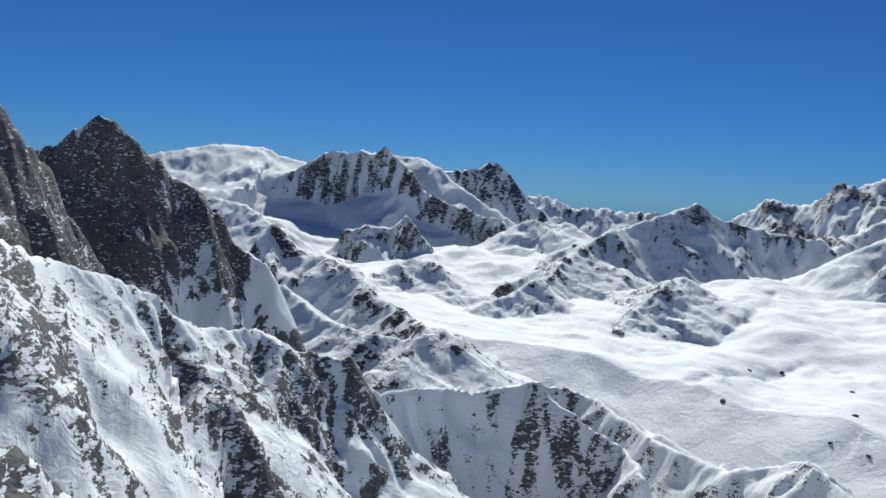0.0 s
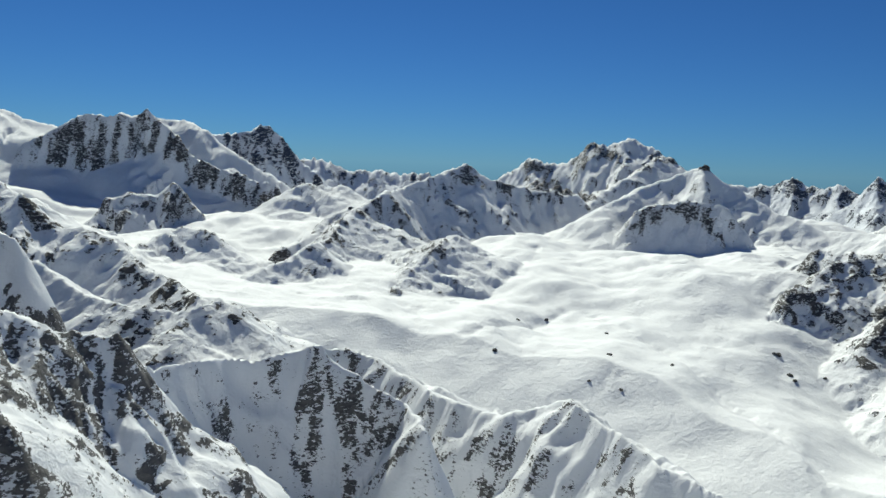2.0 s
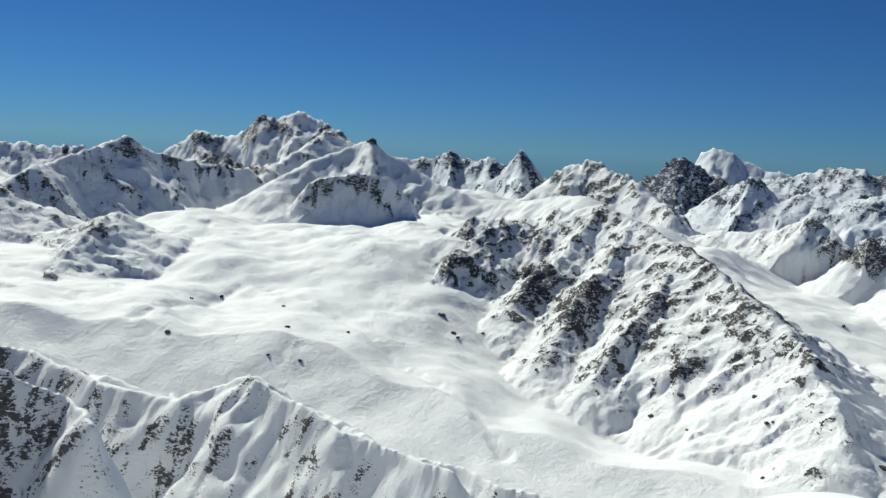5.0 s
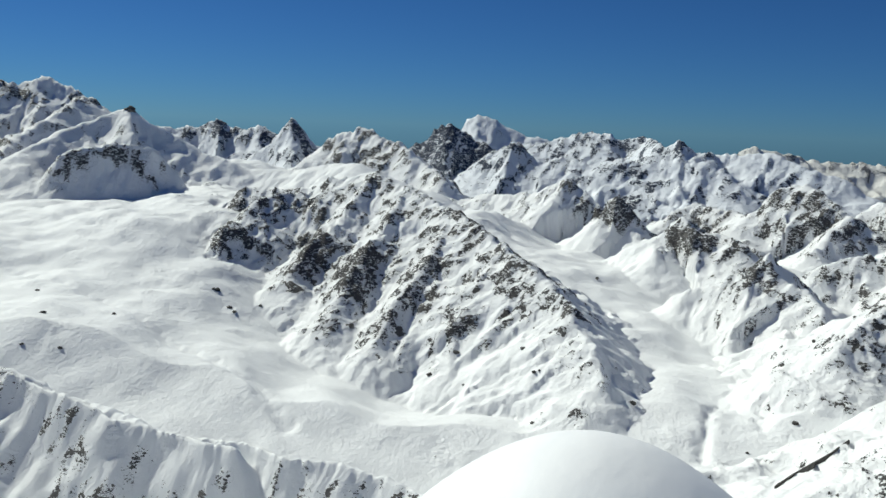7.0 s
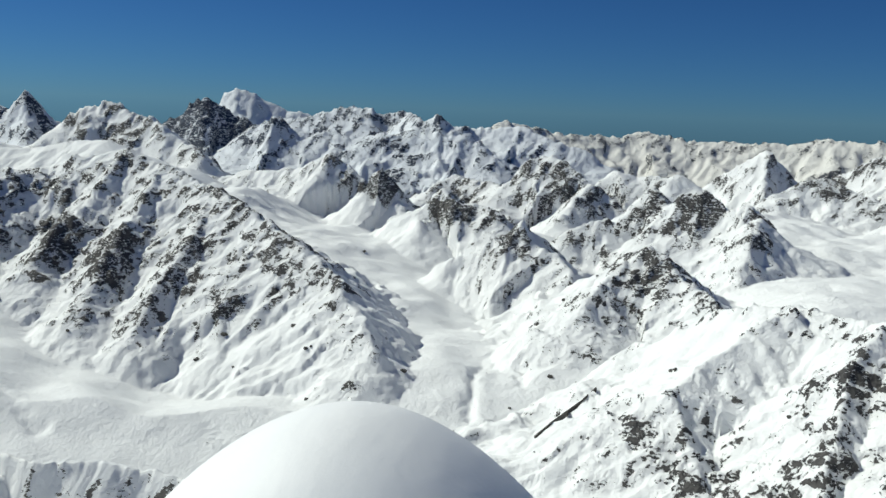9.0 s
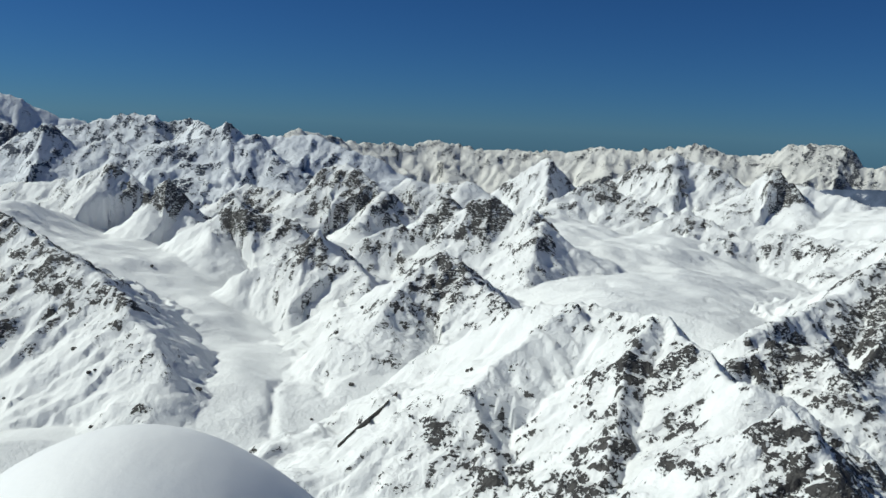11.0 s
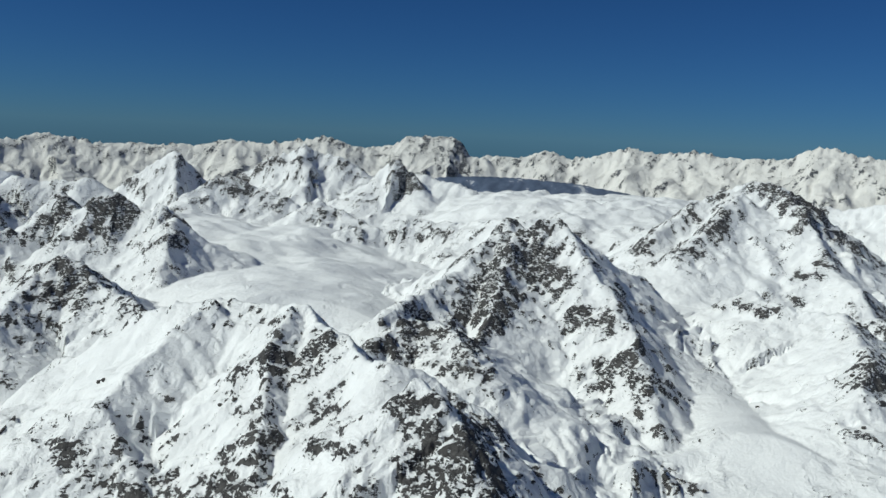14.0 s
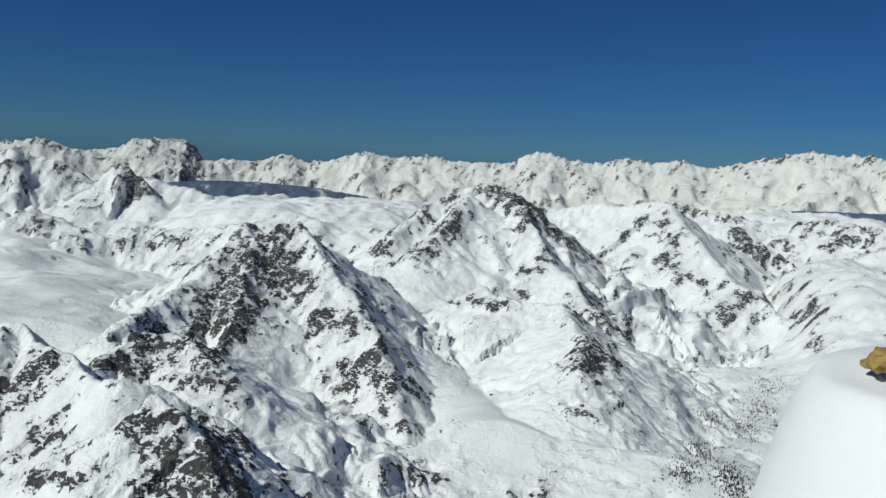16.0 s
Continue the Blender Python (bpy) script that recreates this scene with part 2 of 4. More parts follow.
ridge("small_teeth", "small_teeth", 0.50, 0.78, 0.42, 215, [(2020, 2972, -47.0), (2078, 2931, -45.8), (2135, 2890, -49.3), (2171, 2863, -23.3), (2203, 2838, -11.9), (2245, 2806, -37.4), (2274, 2731, -47.3), (2303, 2707, -17.6), (2333, 2681, -43.2)])
ridge("knob_ridge", "knob_ridge", 0.48, 0.78, 0.42, 281, [(2079, 2057, -60.7), (2108, 2028, -25.0), (2133, 2002, -10.2), (2153, 1953, -25.6), (2144, 1853, -56.2), (2116, 1744, -79.0), (2085, 1636, -125.3), (2026, 1532, -162.7)])
ridge("dark_peak", "blue_peak", 0.95, 0.91, 0.42, 366, [(3544, 2899, -125.3), (3591, 2840, -86.1), (3627, 2794, -29.3), (3654, 2758, 5.6), (3684, 2718, -13.8), (3714, 2678, -48.3), (3743, 2554, -109.6)])
ridge("white_summit", "white_summit", 0.20, 0.82, 0.42, 389, [(3923, 2869, -46.1), (3951, 2829, 35.9), (3984, 2783, 63.6), (4032, 2713, 53.8), (4083, 2635, -0.4), (4136, 2552, -38.5), (4194, 2454, -59.8)])
ridge("jagged_range", "jagged_range", 0.56, 0.78, 0.42, 288, [(3605, 2423, -127.0), (3667, 2328, -79.4), (3702, 2182, -75.9), (3757, 2085, -34.9), (3810, 1987, -13.8), (3818, 1868, -12.3), (3848, 1804, -48.2), (3882, 1732, -20.3), (3898, 1694, -32.4), (3425, 1429, -64.2), (3452, 1361, -25.4), (3470, 1316, -54.3), (3498, 1239, -81.4)])
ridge("jagged_front", "jagged_range", 0.52, 0.74, 0.42, 219, [(3099, 2111, -147.8), (3166, 2010, -55.9), (3187, 1902, -137.5), (3247, 1796, -120.1), (3270, 1670, -137.9), (3286, 1548, -107.5), (3299, 1424, -147.9), (3341, 1321, -119.3), (3387, 1198, -101.6), (3373, 1120, -153.5)])
ridge("round_snow_top", "round_snow_top", 0.25, 0.70, 0.42, 373, [(3482, 1393, -151.5), (3512, 1314, -90.7), (3546, 1221, -81.6), (3588, 1092, -70.9), (3608, 1022, -62.9), (3590, 939, -97.7), (3570, 858, -126.9), (3596, 741, -154.5)])
ridge("crag_ridge", "crag_ridge", 0.55, 0.80, 0.49, 150, [(1156, 1405, -150.7), (1205, 1337, -143.9), (1236, 1267, -128.1), (1263, 1197, -104.2), (1272, 1143, -94.1), (1265, 1075, -115.5), (1247, 1003, -128.1), (1207, 891, -152.4), (1160, 784, -173.2), (1122, 714, -189.3), (1077, 634, -210.8), (1034, 568, -230.3), (986, 510, -251.6), (942, 465, -273.0), (910, 438, -293.6)])
ridge("crag_spur_a", "crag_ridge", 0.60, 0.82, 0.54, 45, [(1229, 1260, -136.3), (1107, 1277, -155.9), (993, 1255, -191.3), (930, 1215, -239.1)])
ridge("crag_spur_b", "crag_ridge", 0.60, 0.82, 0.54, 45, [(1265, 1136, -102.5), (1126, 1094, -179.4), (1034, 1087, -223.7), (986, 1063, -256.2)])
ridge("crag_spur_c", "crag_ridge", 0.60, 0.82, 0.54, 45, [(1248, 1032, -129.7), (1117, 986, -189.1), (997, 940, -250.7), (921, 903, -290.6)])
ridge("crag_spur_d", "crag_ridge", 0.55, 0.82, 0.54, 45, [(1199, 885, -160.4), (1081, 841, -218.9), (978, 825, -268.9), (902, 791, -312.2)])
ridge("crag_spur_e", "crag_ridge", 0.45, 0.82, 0.54, 45, [(1153, 767, -185.6), (1056, 742, -239.9), (982, 707, -285.5), (914, 665, -331.7)])
ridge("snow_terrace", "valley_side", 0.05, 0.47, 0.40, 150, [(1497, 1844, -138.5), (1576, 1703, -131.5), (1623, 1580, -109.9), (1624, 1499, -105.4)])
ridge("hidden_peak", "middle_crags", 0.40, 0.74, 0.42, 166, [(2023, 1443, -203.7), (2041, 1319, -191.2), (2073, 1225, -172.0), (2084, 1140, -136.7), (2084, 1094, -167.1), (2076, 1036, -202.1), (2024, 1017, -243.6)])
ridge("dark_tooth", "middle_crags", 0.42, 0.95, 0.42, 107, [(1935, 948, -208.9), (1955, 932, -160.8), (1957, 903, -185.0), (1948, 869, -211.0), (1912, 840, -255.8)])
ridge("dark_crags", "middle_crags", 0.36, 0.78, 0.42, 111, [(1671, 693, -244.4), (1731, 700, -200.6), (1764, 680, -176.0), (1740, 643, -192.9), (1748, 586, -205.0), (1728, 533, -223.3)])
ridge("lit_shoulder", "middle_crags", 0.40, 0.74, 0.42, 177, [(2361, 938, -229.7), (2436, 894, -205.3), (2413, 794, -213.9), (2328, 697, -225.6)])
ridge("triangle_peak", "triangle_peak", 0.42, 0.82, 0.42, 153, [(1456, 537, -276.1), (1473, 488, -257.0), (1485, 450, -222.6), (1495, 416, -193.0), (1480, 384, -230.9), (1466, 343, -245.3), (1415, 304, -273.1)])
ridge("castle_crags", "castle_crags", 0.40, 0.82, 0.42, 157, [(2170, 651, -187.4), (2202, 617, -141.4), (2224, 578, -117.1), (2233, 543, -106.2), (2208, 504, -134.2), (2169, 426, -177.9), (1991, 452, -242.7)])
ridge("white_cap", "castle_crags", 0.28, 0.74, 0.42, 167, [(2334, 443, -198.2), (2375, 400, -155.5), (2374, 331, -166.1), (2371, 271, -164.6), (2364, 228, -153.5), (2347, 174, -178.4)])
ridge("saw_ridge", "saw_ridge", 0.40, 0.82, 0.42, 147, [(1744, 381, -250.5), (1776, 343, -226.3), (1809, 290, -217.7), (1861, 255, -174.6), (1876, 230, -155.4), (1833, 193, -182.6), (1824, 169, -167.9), (1816, 128, -154.5)])
ridge("shade_pyramid", "shade_pyramid", 0.48, 1.15, 0.42, 173, [(1738, 208, -209.8), (1753, 176, -168.0), (1768, 143, -153.8), (1770, 108, -143.2), (1749, 71, -178.8), (1738, 36, -161.1), (1727, 13, -159.1), (1703, -17, -193.9), (1668, -47, -234.4), (1643, -76, -253.7)])
ridge("pyramid_spur", "shade_pyramid", 0.40, 0.82, 0.42, 95, [(1680, 6, -175.0), (1590, 20, -220.2), (1494, 27, -268.7)])
ridge("rock_knoll", "rock_knoll", 0.44, 0.74, 0.42, 82, [(1105, 215, -253.8), (1163, 200, -230.5), (1209, 176, -205.6), (1240, 152, -186.3), (1216, 120, -200.7), (1177, 92, -221.7), (1151, 67, -224.0), (1083, 34, -240.2)])
ridge("nose", "nose_ridge", 0.33, 0.95, 0.66, 91, [(986, 57, -222.6), (932, 28, -201.8), (905, -3, -186.8), (877, -33, -177.6), (848, -67, -175.3), (813, -104, -170.4), (796, -116, -165.8), (747, -133, -179.4), (681, -152, -184.8), (633, -160, -184.9), (638, -190, -191.6), (631, -212, -203.1), (620, -228, -213.0), (583, -248, -234.0), (564, -258, -244.6), (559, -296, -255.3)])
ridge("nose_rib_a", "nose_ridge", 0.62, 0.95, 0.66, 34, [(782, -105, -166.5), (739, -81, -191.9), (675, -67, -224.3), (620, -59, -251.6), (572, -52, -275.4)])
ridge("nose_rib_b", "nose_ridge", 0.60, 0.78, 0.42, 38, [(850, -32, -174.4), (801, 23, -211.1), (754, 62, -242.2), (696, 37, -273.6), (661, 16, -294.2)])
ridge("nose_rib_c", "nose_ridge", 0.93, 0.95, 0.66, 33, [(732, -131, -178.4), (680, -139, -204.6), (645, -131, -222.4), (605, -149, -244.3), (567, -155, -263.3)])
ridge("knee", "nose_ridge", 0.66, 0.95, 0.66, 28, [(567, -169, -173.4), (526, -187, -195.6), (488, -183, -214.6)])
ridge("black_slabs", "crest_ridge", 0.72, 0.82, 0.42, 60, [(961, -227, -247.1), (1018, -283, -234.9), (1021, -320, -231.0), (934, -322, -237.5), (875, -323, -241.3)])
ridge("crest", "crest_ridge", 0.43, 0.82, 0.42, 148, [(1039, -257, -229.6), (1129, -344, -218.6), (1192, -415, -196.9), (1255, -483, -161.4), (1255, -522, -153.6), (1253, -560, -134.3), (1238, -594, -128.4), (1198, -597, -148.5), (1133, -596, -181.2), (1058, -598, -217.9), (970, -588, -263.2), (893, -571, -302.7), (826, -549, -337.5)])
ridge("crest_rib", "crest_ridge", 0.48, 0.82, 0.42, 60, [(1229, -512, -153.2), (1139, -460, -205.5), (1059, -406, -253.9), (1014, -375, -280.7)])
ridge("crest_back", "crest_back", 0.50, 0.70, 0.42, 168, [(2064, -390, -254.6), (2094, -510, -235.6), (2064, -621, -223.4), (1976, -712, -205.0), (1837, -748, -196.0)])
ridge("next_ridge", "next_ridge", 0.44, 0.78, 0.42, 185, [(1580, -994, -188.6), (1639, -1117, -131.6), (1644, -1211, -93.9), (1615, -1269, -75.4), (1560, -1299, -85.0), (1466, -1273, -134.3), (1309, -1227, -215.8), (1181, -1199, -280.9), (1060, -1192, -340.9), (934, -1173, -404.2)])
ridge("next_rib", "next_ridge", 0.48, 0.74, 0.42, 93, [(1581, -1197, -95.9), (1499, -1056, -177.9), (1481, -990, -212.0)])
ridge("next_low", "next_ridge", 0.48, 0.74, 0.42, 66, [(1143, -906, -230.9), (1098, -906, -241.3), (1011, -969, -243.3), (833, -855, -263.5), (762, -771, -283.1)])
ridge("third_ridge", "third_ridge", 0.36, 0.74, 0.42, 179, [(1802, -1630, -149.6), (1748, -1688, -131.7), (1677, -1729, -122.4), (1597, -1758, -123.6), (1483, -1784, -100.2), (1335, -1723, -179.6), (1172, -1671, -265.6), (1085, -1680, -310.0), (968, -1676, -368.0)])
ridge("fourth_ridge", "fourth_ridge", 0.50, 0.66, 0.42, 215, [(1752, -2109, -129.4), (1589, -2178, -157.1), (1482, -2252, -164.2), (1364, -2325, -149.4), (1190, -2368, -157.7), (1028, -2443, -156.3)])
ridge("fourth_rib", "fourth_ridge", 0.60, 0.66, 0.42, 121, [(1483, -2062, -169.4), (1306, -2109, -260.8), (1109, -2064, -361.8), (947, -2095, -444.1)])
ridge("grey_range", "pale_range", 0.45, 0.70, 0.42, 266, [(3927, 1203, -48.4), (4098, 1127, -76.1), (4233, 976, -108.1), (4377, 729, -113.2), (4441, 625, -74.9), (4467, 396, -114.3), (4482, 162, -115.7), (4483, -136, -108.2), (4476, -284, -71.6), (4464, -434, -88.3), (4443, -612, -67.8), (4423, -744, -40.6), (4398, -878, -78.4), (4376, -981, -96.9)])
ridge("table_mountain", "table_mountain", 0.50, 0.82, 0.42, 362, [(4426, -972, -100.1), (4399, -1086, -64.0), (4377, -1172, -26.4), (4345, -1287, -16.8), (4300, -1431, -20.5), (4259, -1491, -100.7), (4221, -1569, -120.0)])
ridge("pale_range_a", "pale_range", 0.48, 0.74, 0.42, 227, [(4292, -1594, -103.7), (4224, -1766, -111.9), (4164, -1904, -63.7), (4110, -2017, -99.5), (4000, -2130, -71.8), (3935, -2248, -28.1), (3851, -2388, -54.7), (3756, -2535, -35.6), (3656, -2678, -54.8), (3555, -2780, -57.6)])
ridge("pale_range_b", "pale_range", 0.48, 0.74, 0.42, 225, [(3675, -2651, -49.6), (3532, -2809, -59.2), (3425, -2895, -39.7), (3379, -2949, 17.7), (3310, -3026, 23.1), (3237, -3104, -18.7), (3113, -3229, -21.1), (3030, -3306, 8.6), (2922, -3402, -7.0), (2815, -3491, 12.1), (2732, -3592, -18.4)])
ridge("pale_range_c", "pale_range", 0.48, 0.74, 0.42, 225, [(2743, -3607, -18.4), (2575, -3672, 16.9), (2425, -3772, 60.1), (2298, -3851, 89.6), (2189, -3914, 79.5), (2044, -3992, 66.4), (1771, -4120, 66.5), (1385, -4265, 63.9)])
ridge("pyramid_two", "inner_peaks", 0.36, 0.78, 0.42, 241, [(3012, 165, -209.7), (3015, 107, -157.2), (3016, 58, -123.0), (3017, 4, -94.6), (3017, -44, -140.7), (3007, -86, -192.8)])
ridge("inner_a", "inner_peaks", 0.44, 0.74, 0.42, 229, [(3270, -236, -188.5), (3263, -321, -129.5), (3255, -396, -99.6), (3245, -470, -61.1), (3238, -515, -93.7), (3208, -599, -104.1), (3167, -682, -152.5)])
ridge("inner_b", "inner_peaks", 0.40, 0.74, 0.42, 125, [(2485, -31, -199.2), (2517, -89, -170.6), (2536, -149, -152.4), (2509, -216, -176.6), (2470, -273, -196.6), (2430, -328, -215.9)])
ridge("inner_c", "inner_peaks", 0.40, 0.74, 0.42, 113, [(2245, -304, -222.3), (2269, -368, -188.1), (2225, -425, -215.6), (2154, -497, -253.2)])
ridge("inner_d", "inner_peaks", 0.48, 0.74, 0.42, 175, [(2855, -637, -175.4), (2861, -694, -114.8), (2852, -730, -93.4), (2821, -776, -147.9), (2768, -793, -181.8)])
ridge("inner_e", "inner_peaks", 0.24, 0.61, 0.45, 175, [(2906, -809, -142.1), (2823, -927, -165.0), (2748, -1004, -200.3), (2672, -1072, -200.3), (2539, -1151, -224.3)])
ridge("forest_band_a", "forest_slope", 0.00, 0.50, 0.42, 193, [(3681, -1152, -195.9), (3632, -1299, -182.7), (3557, -1493, -181.8), (3448, -1729, -195.3), (3375, -1867, -216.9), (3311, -1980, -234.5)])
ridge("forest_band_b", "forest_slope_two", 0.00, 0.50, 0.42, 186, [(2167, -3012, -238.8), (2079, -3074, -197.3), (1972, -3144, -168.8), (1828, -3230, -160.5), (1672, -3313, -155.3), (1446, -3417, -143.1)])

LOW_GROUND = []
LOW_GROUND += [(-48, 879, -189), (-217, 1787, -172), (-180, 2042, -168), (28, 2311, -127), (248, 2190, -116), (-20, 1700, -211), (76, 1498, -207), (440, 1356, -218), (698, 1659, -145), (755, 1960, -125), (112, 1295, -225), (-186, 928, -137), (-241, 797, -132)]
LOW_GROUND += [(546, 1276, -304), (835, 1981, -176), (1720, 2201, -78), (1366, 1864, -130), (770, 1572, -234), (1088, 1558, -211)]
LOW_GROUND += [(1580, 753, -285), (1338, 559, -309), (1124, 422, -317), (977, 307, -319), (852, 223, -333), (1712, 935, -245), (1779, 1207, -178), (1211, 257, -285), (1046, 217, -301), (1063, 1635, -242)]
LOW_GROUND += [(1189, 342, -327), (1138, 206, -310), (1593, 344, -286), (1632, 872, -289), (1887, 493, -242), (943, 266, -342)]
LOW_GROUND += [(1101, 272, -328), (816, 199, -353), (870, 278, -342), (1942, -176, -247), (1524, -143, -265), (1621, -307, -239), (2310, -50, -210), (1390, -314, -267), (1212, -354, -260)]
LOW_GROUND += [(1522, -159, -249), (1470, -299, -242), (2131, -289, -221), (2743, -1153, -182), (2499, -1473, -187), (1366, -753, -201), (1310, -847, -267), (1206, -892, -324), (1077, -894, -378), (954, -884, -411), (836, -861, -431)]
LOW_GROUND += [(938, -347, -267), (823, -364, -341), (1022, -284, -256)]
LOW_GROUND += [(1064, -1196, -444), (1126, -1531, -441), (1080, -1982, -210), (1826, -2986, -152), (1532, -2895, -172)]
LOW_GROUND += [(679, 1281, -287), (690, 1066, -290), (744, 916, -306), (778, 792, -336), (798, 667, -359), (830, 558, -341), (603, 872, -329), (665, 734, -370), (722, 602, -380), (765, 474, -358), (876, 393, -300), (834, 339, -316), (795, 302, -332), (746, 340, -345), (1009, 386, -286)]
LOW_GROUND += [(287, 1665, -195), (355, 1734, -180), (229, 1432, -244), (170, 1319, -258), (164, 1491, -213), (493, 1417, -249), (484, 1131, -269), (551, 987, -273), (605, 858, -304), (393, 1027, -288), (304, 1161, -266), (389, 1345, -253), (753, 1366, -226), (682, 1612, -202), (788, 1133, -247)]
LOW_GROUND += [(2703, -1301, -192), (2572, -1445, -194), (2532, -1609, -168)]
LOW_GROUND += [(863, -421, -365), (806, -464, -371), (965, -388, -352), (931, -463, -321)]
LOW_GROUND += [(935, 1711, -134), (1000, 1616, -143), (1084, 1560, -135), (1162, 1541, -126), (898, 1514, -180)]

LOW = np.array(LOW_GROUND, float)

az = np.radians(np.concatenate([np.linspace(-31, 157.5, 1300), np.linspace(157.5, 329, 110)[1:]]))
az[-1] = az[0] + 2 * math.pi
dist = np.exp(np.concatenate([np.linspace(math.log(0.02), math.log(60), 60)[:-1], np.linspace(math.log(60), math.log(200), 70)[:-1],
                              np.linspace(math.log(200), math.log(3300), 780)[:-1], np.linspace(math.log(3300), math.log(4960), 100)]))
AZ, DI = np.meshgrid(az, dist)
X, Y = DI * np.sin(AZ), DI * np.cos(AZ)


def low_ground(x, y):
    """Valley floors and glaciers: each low point holds near itself, deep ground lies between them."""
    d = np.maximum(np.hypot(x, y), 1)
    a, l = np.arctan2(x, y), np.log(d)
    reach = np.hypot(LOW[:, 0], LOW[:, 1])
    la, ld, angle = np.arctan2(LOW[:, 0], LOW[:, 1]), np.log(reach), LOW[:, 2] / reach
    deep = np.interp(l, np.log([1, 500, 900, 1400, 2000, 3000, 5000]), [-0.8, -0.6, -0.44, -0.32, -0.22, -0.14, -0.09])
    den = np.full(d.shape, 60.0)
    num = den * deep
    for i in range(len(LOW)):
        da = np.abs(a - la[i])
        da = np.minimum(da, 2 * math.pi - da)
        wgt = 1 / ((da * 2.0) ** 2 + (l - ld[i]) ** 2 + 0.025) ** 2
        num, den = num + wgt * angle[i], den + wgt
    cap = np.interp(l, np.log([1, 500, 800, 1500]), [-0.7, -0.56, -0.48, -0.05])
    return np.minimum(num / den, cap) * d


Z = low_ground(X, Y)
Z += DI * 0.006 * fbm(X / 160, Y / 160, 3) + DI * 0.002 * fbm(X / 50, Y / 90, 2)
# the stream beds and old moraine banks of the valley floors
for bed, deep, wide in (([(1235, 407), (1131, 336), (1041, 323), (987, 327), (930, 310), (872, 293)], 7.0, 7.0),
                        ([(1135, 324), (1041, 288), (967, 257)], 5.0, 8.0),
                        ([(608, 1372), (509, 1283), (427, 1217), (352, 1147)], 5.0, 10.0),
                        ([(642, 1356), (665, 1118), (664, 939), (661, 777), (635, 693)], 5.0, 10.0)):
    gap = np.full(X.shape, 1e9)
    for (ax, ay), (bx, by) in zip(bed[:-1], bed[1:]):
        s = np.clip(((X - ax) * (bx - ax) + (Y - ay) * (by - ay)) / ((bx - ax) ** 2 + (by - ay) ** 2), 0, 1)
        gap = np.minimum(gap, np.hypot(X - ax - s * (bx - ax), Y - ay - s * (by - ay)))
    Z -= deep * np.exp(-((gap + 5 * fbm(X / 25, Y / 25, 2)) / wide) ** 2)
OWNER = np.full(X.shape, -1)
SIDE = np.zeros(X.shape, int)
MOUNT = np.full(X.shape, 0.09)
BARE = np.where(DI < 2000, 0.08 + 0.25 * fbm(X / 70, Y / 70, 4), 0.02)
BARE += np.clip((np.degrees(AZ) - 100) / 14, 0, 1) * np.where(AZ < 2.9, 0.25 + 0.3 * fbm(X / 45, Y / 45, 4), 0)
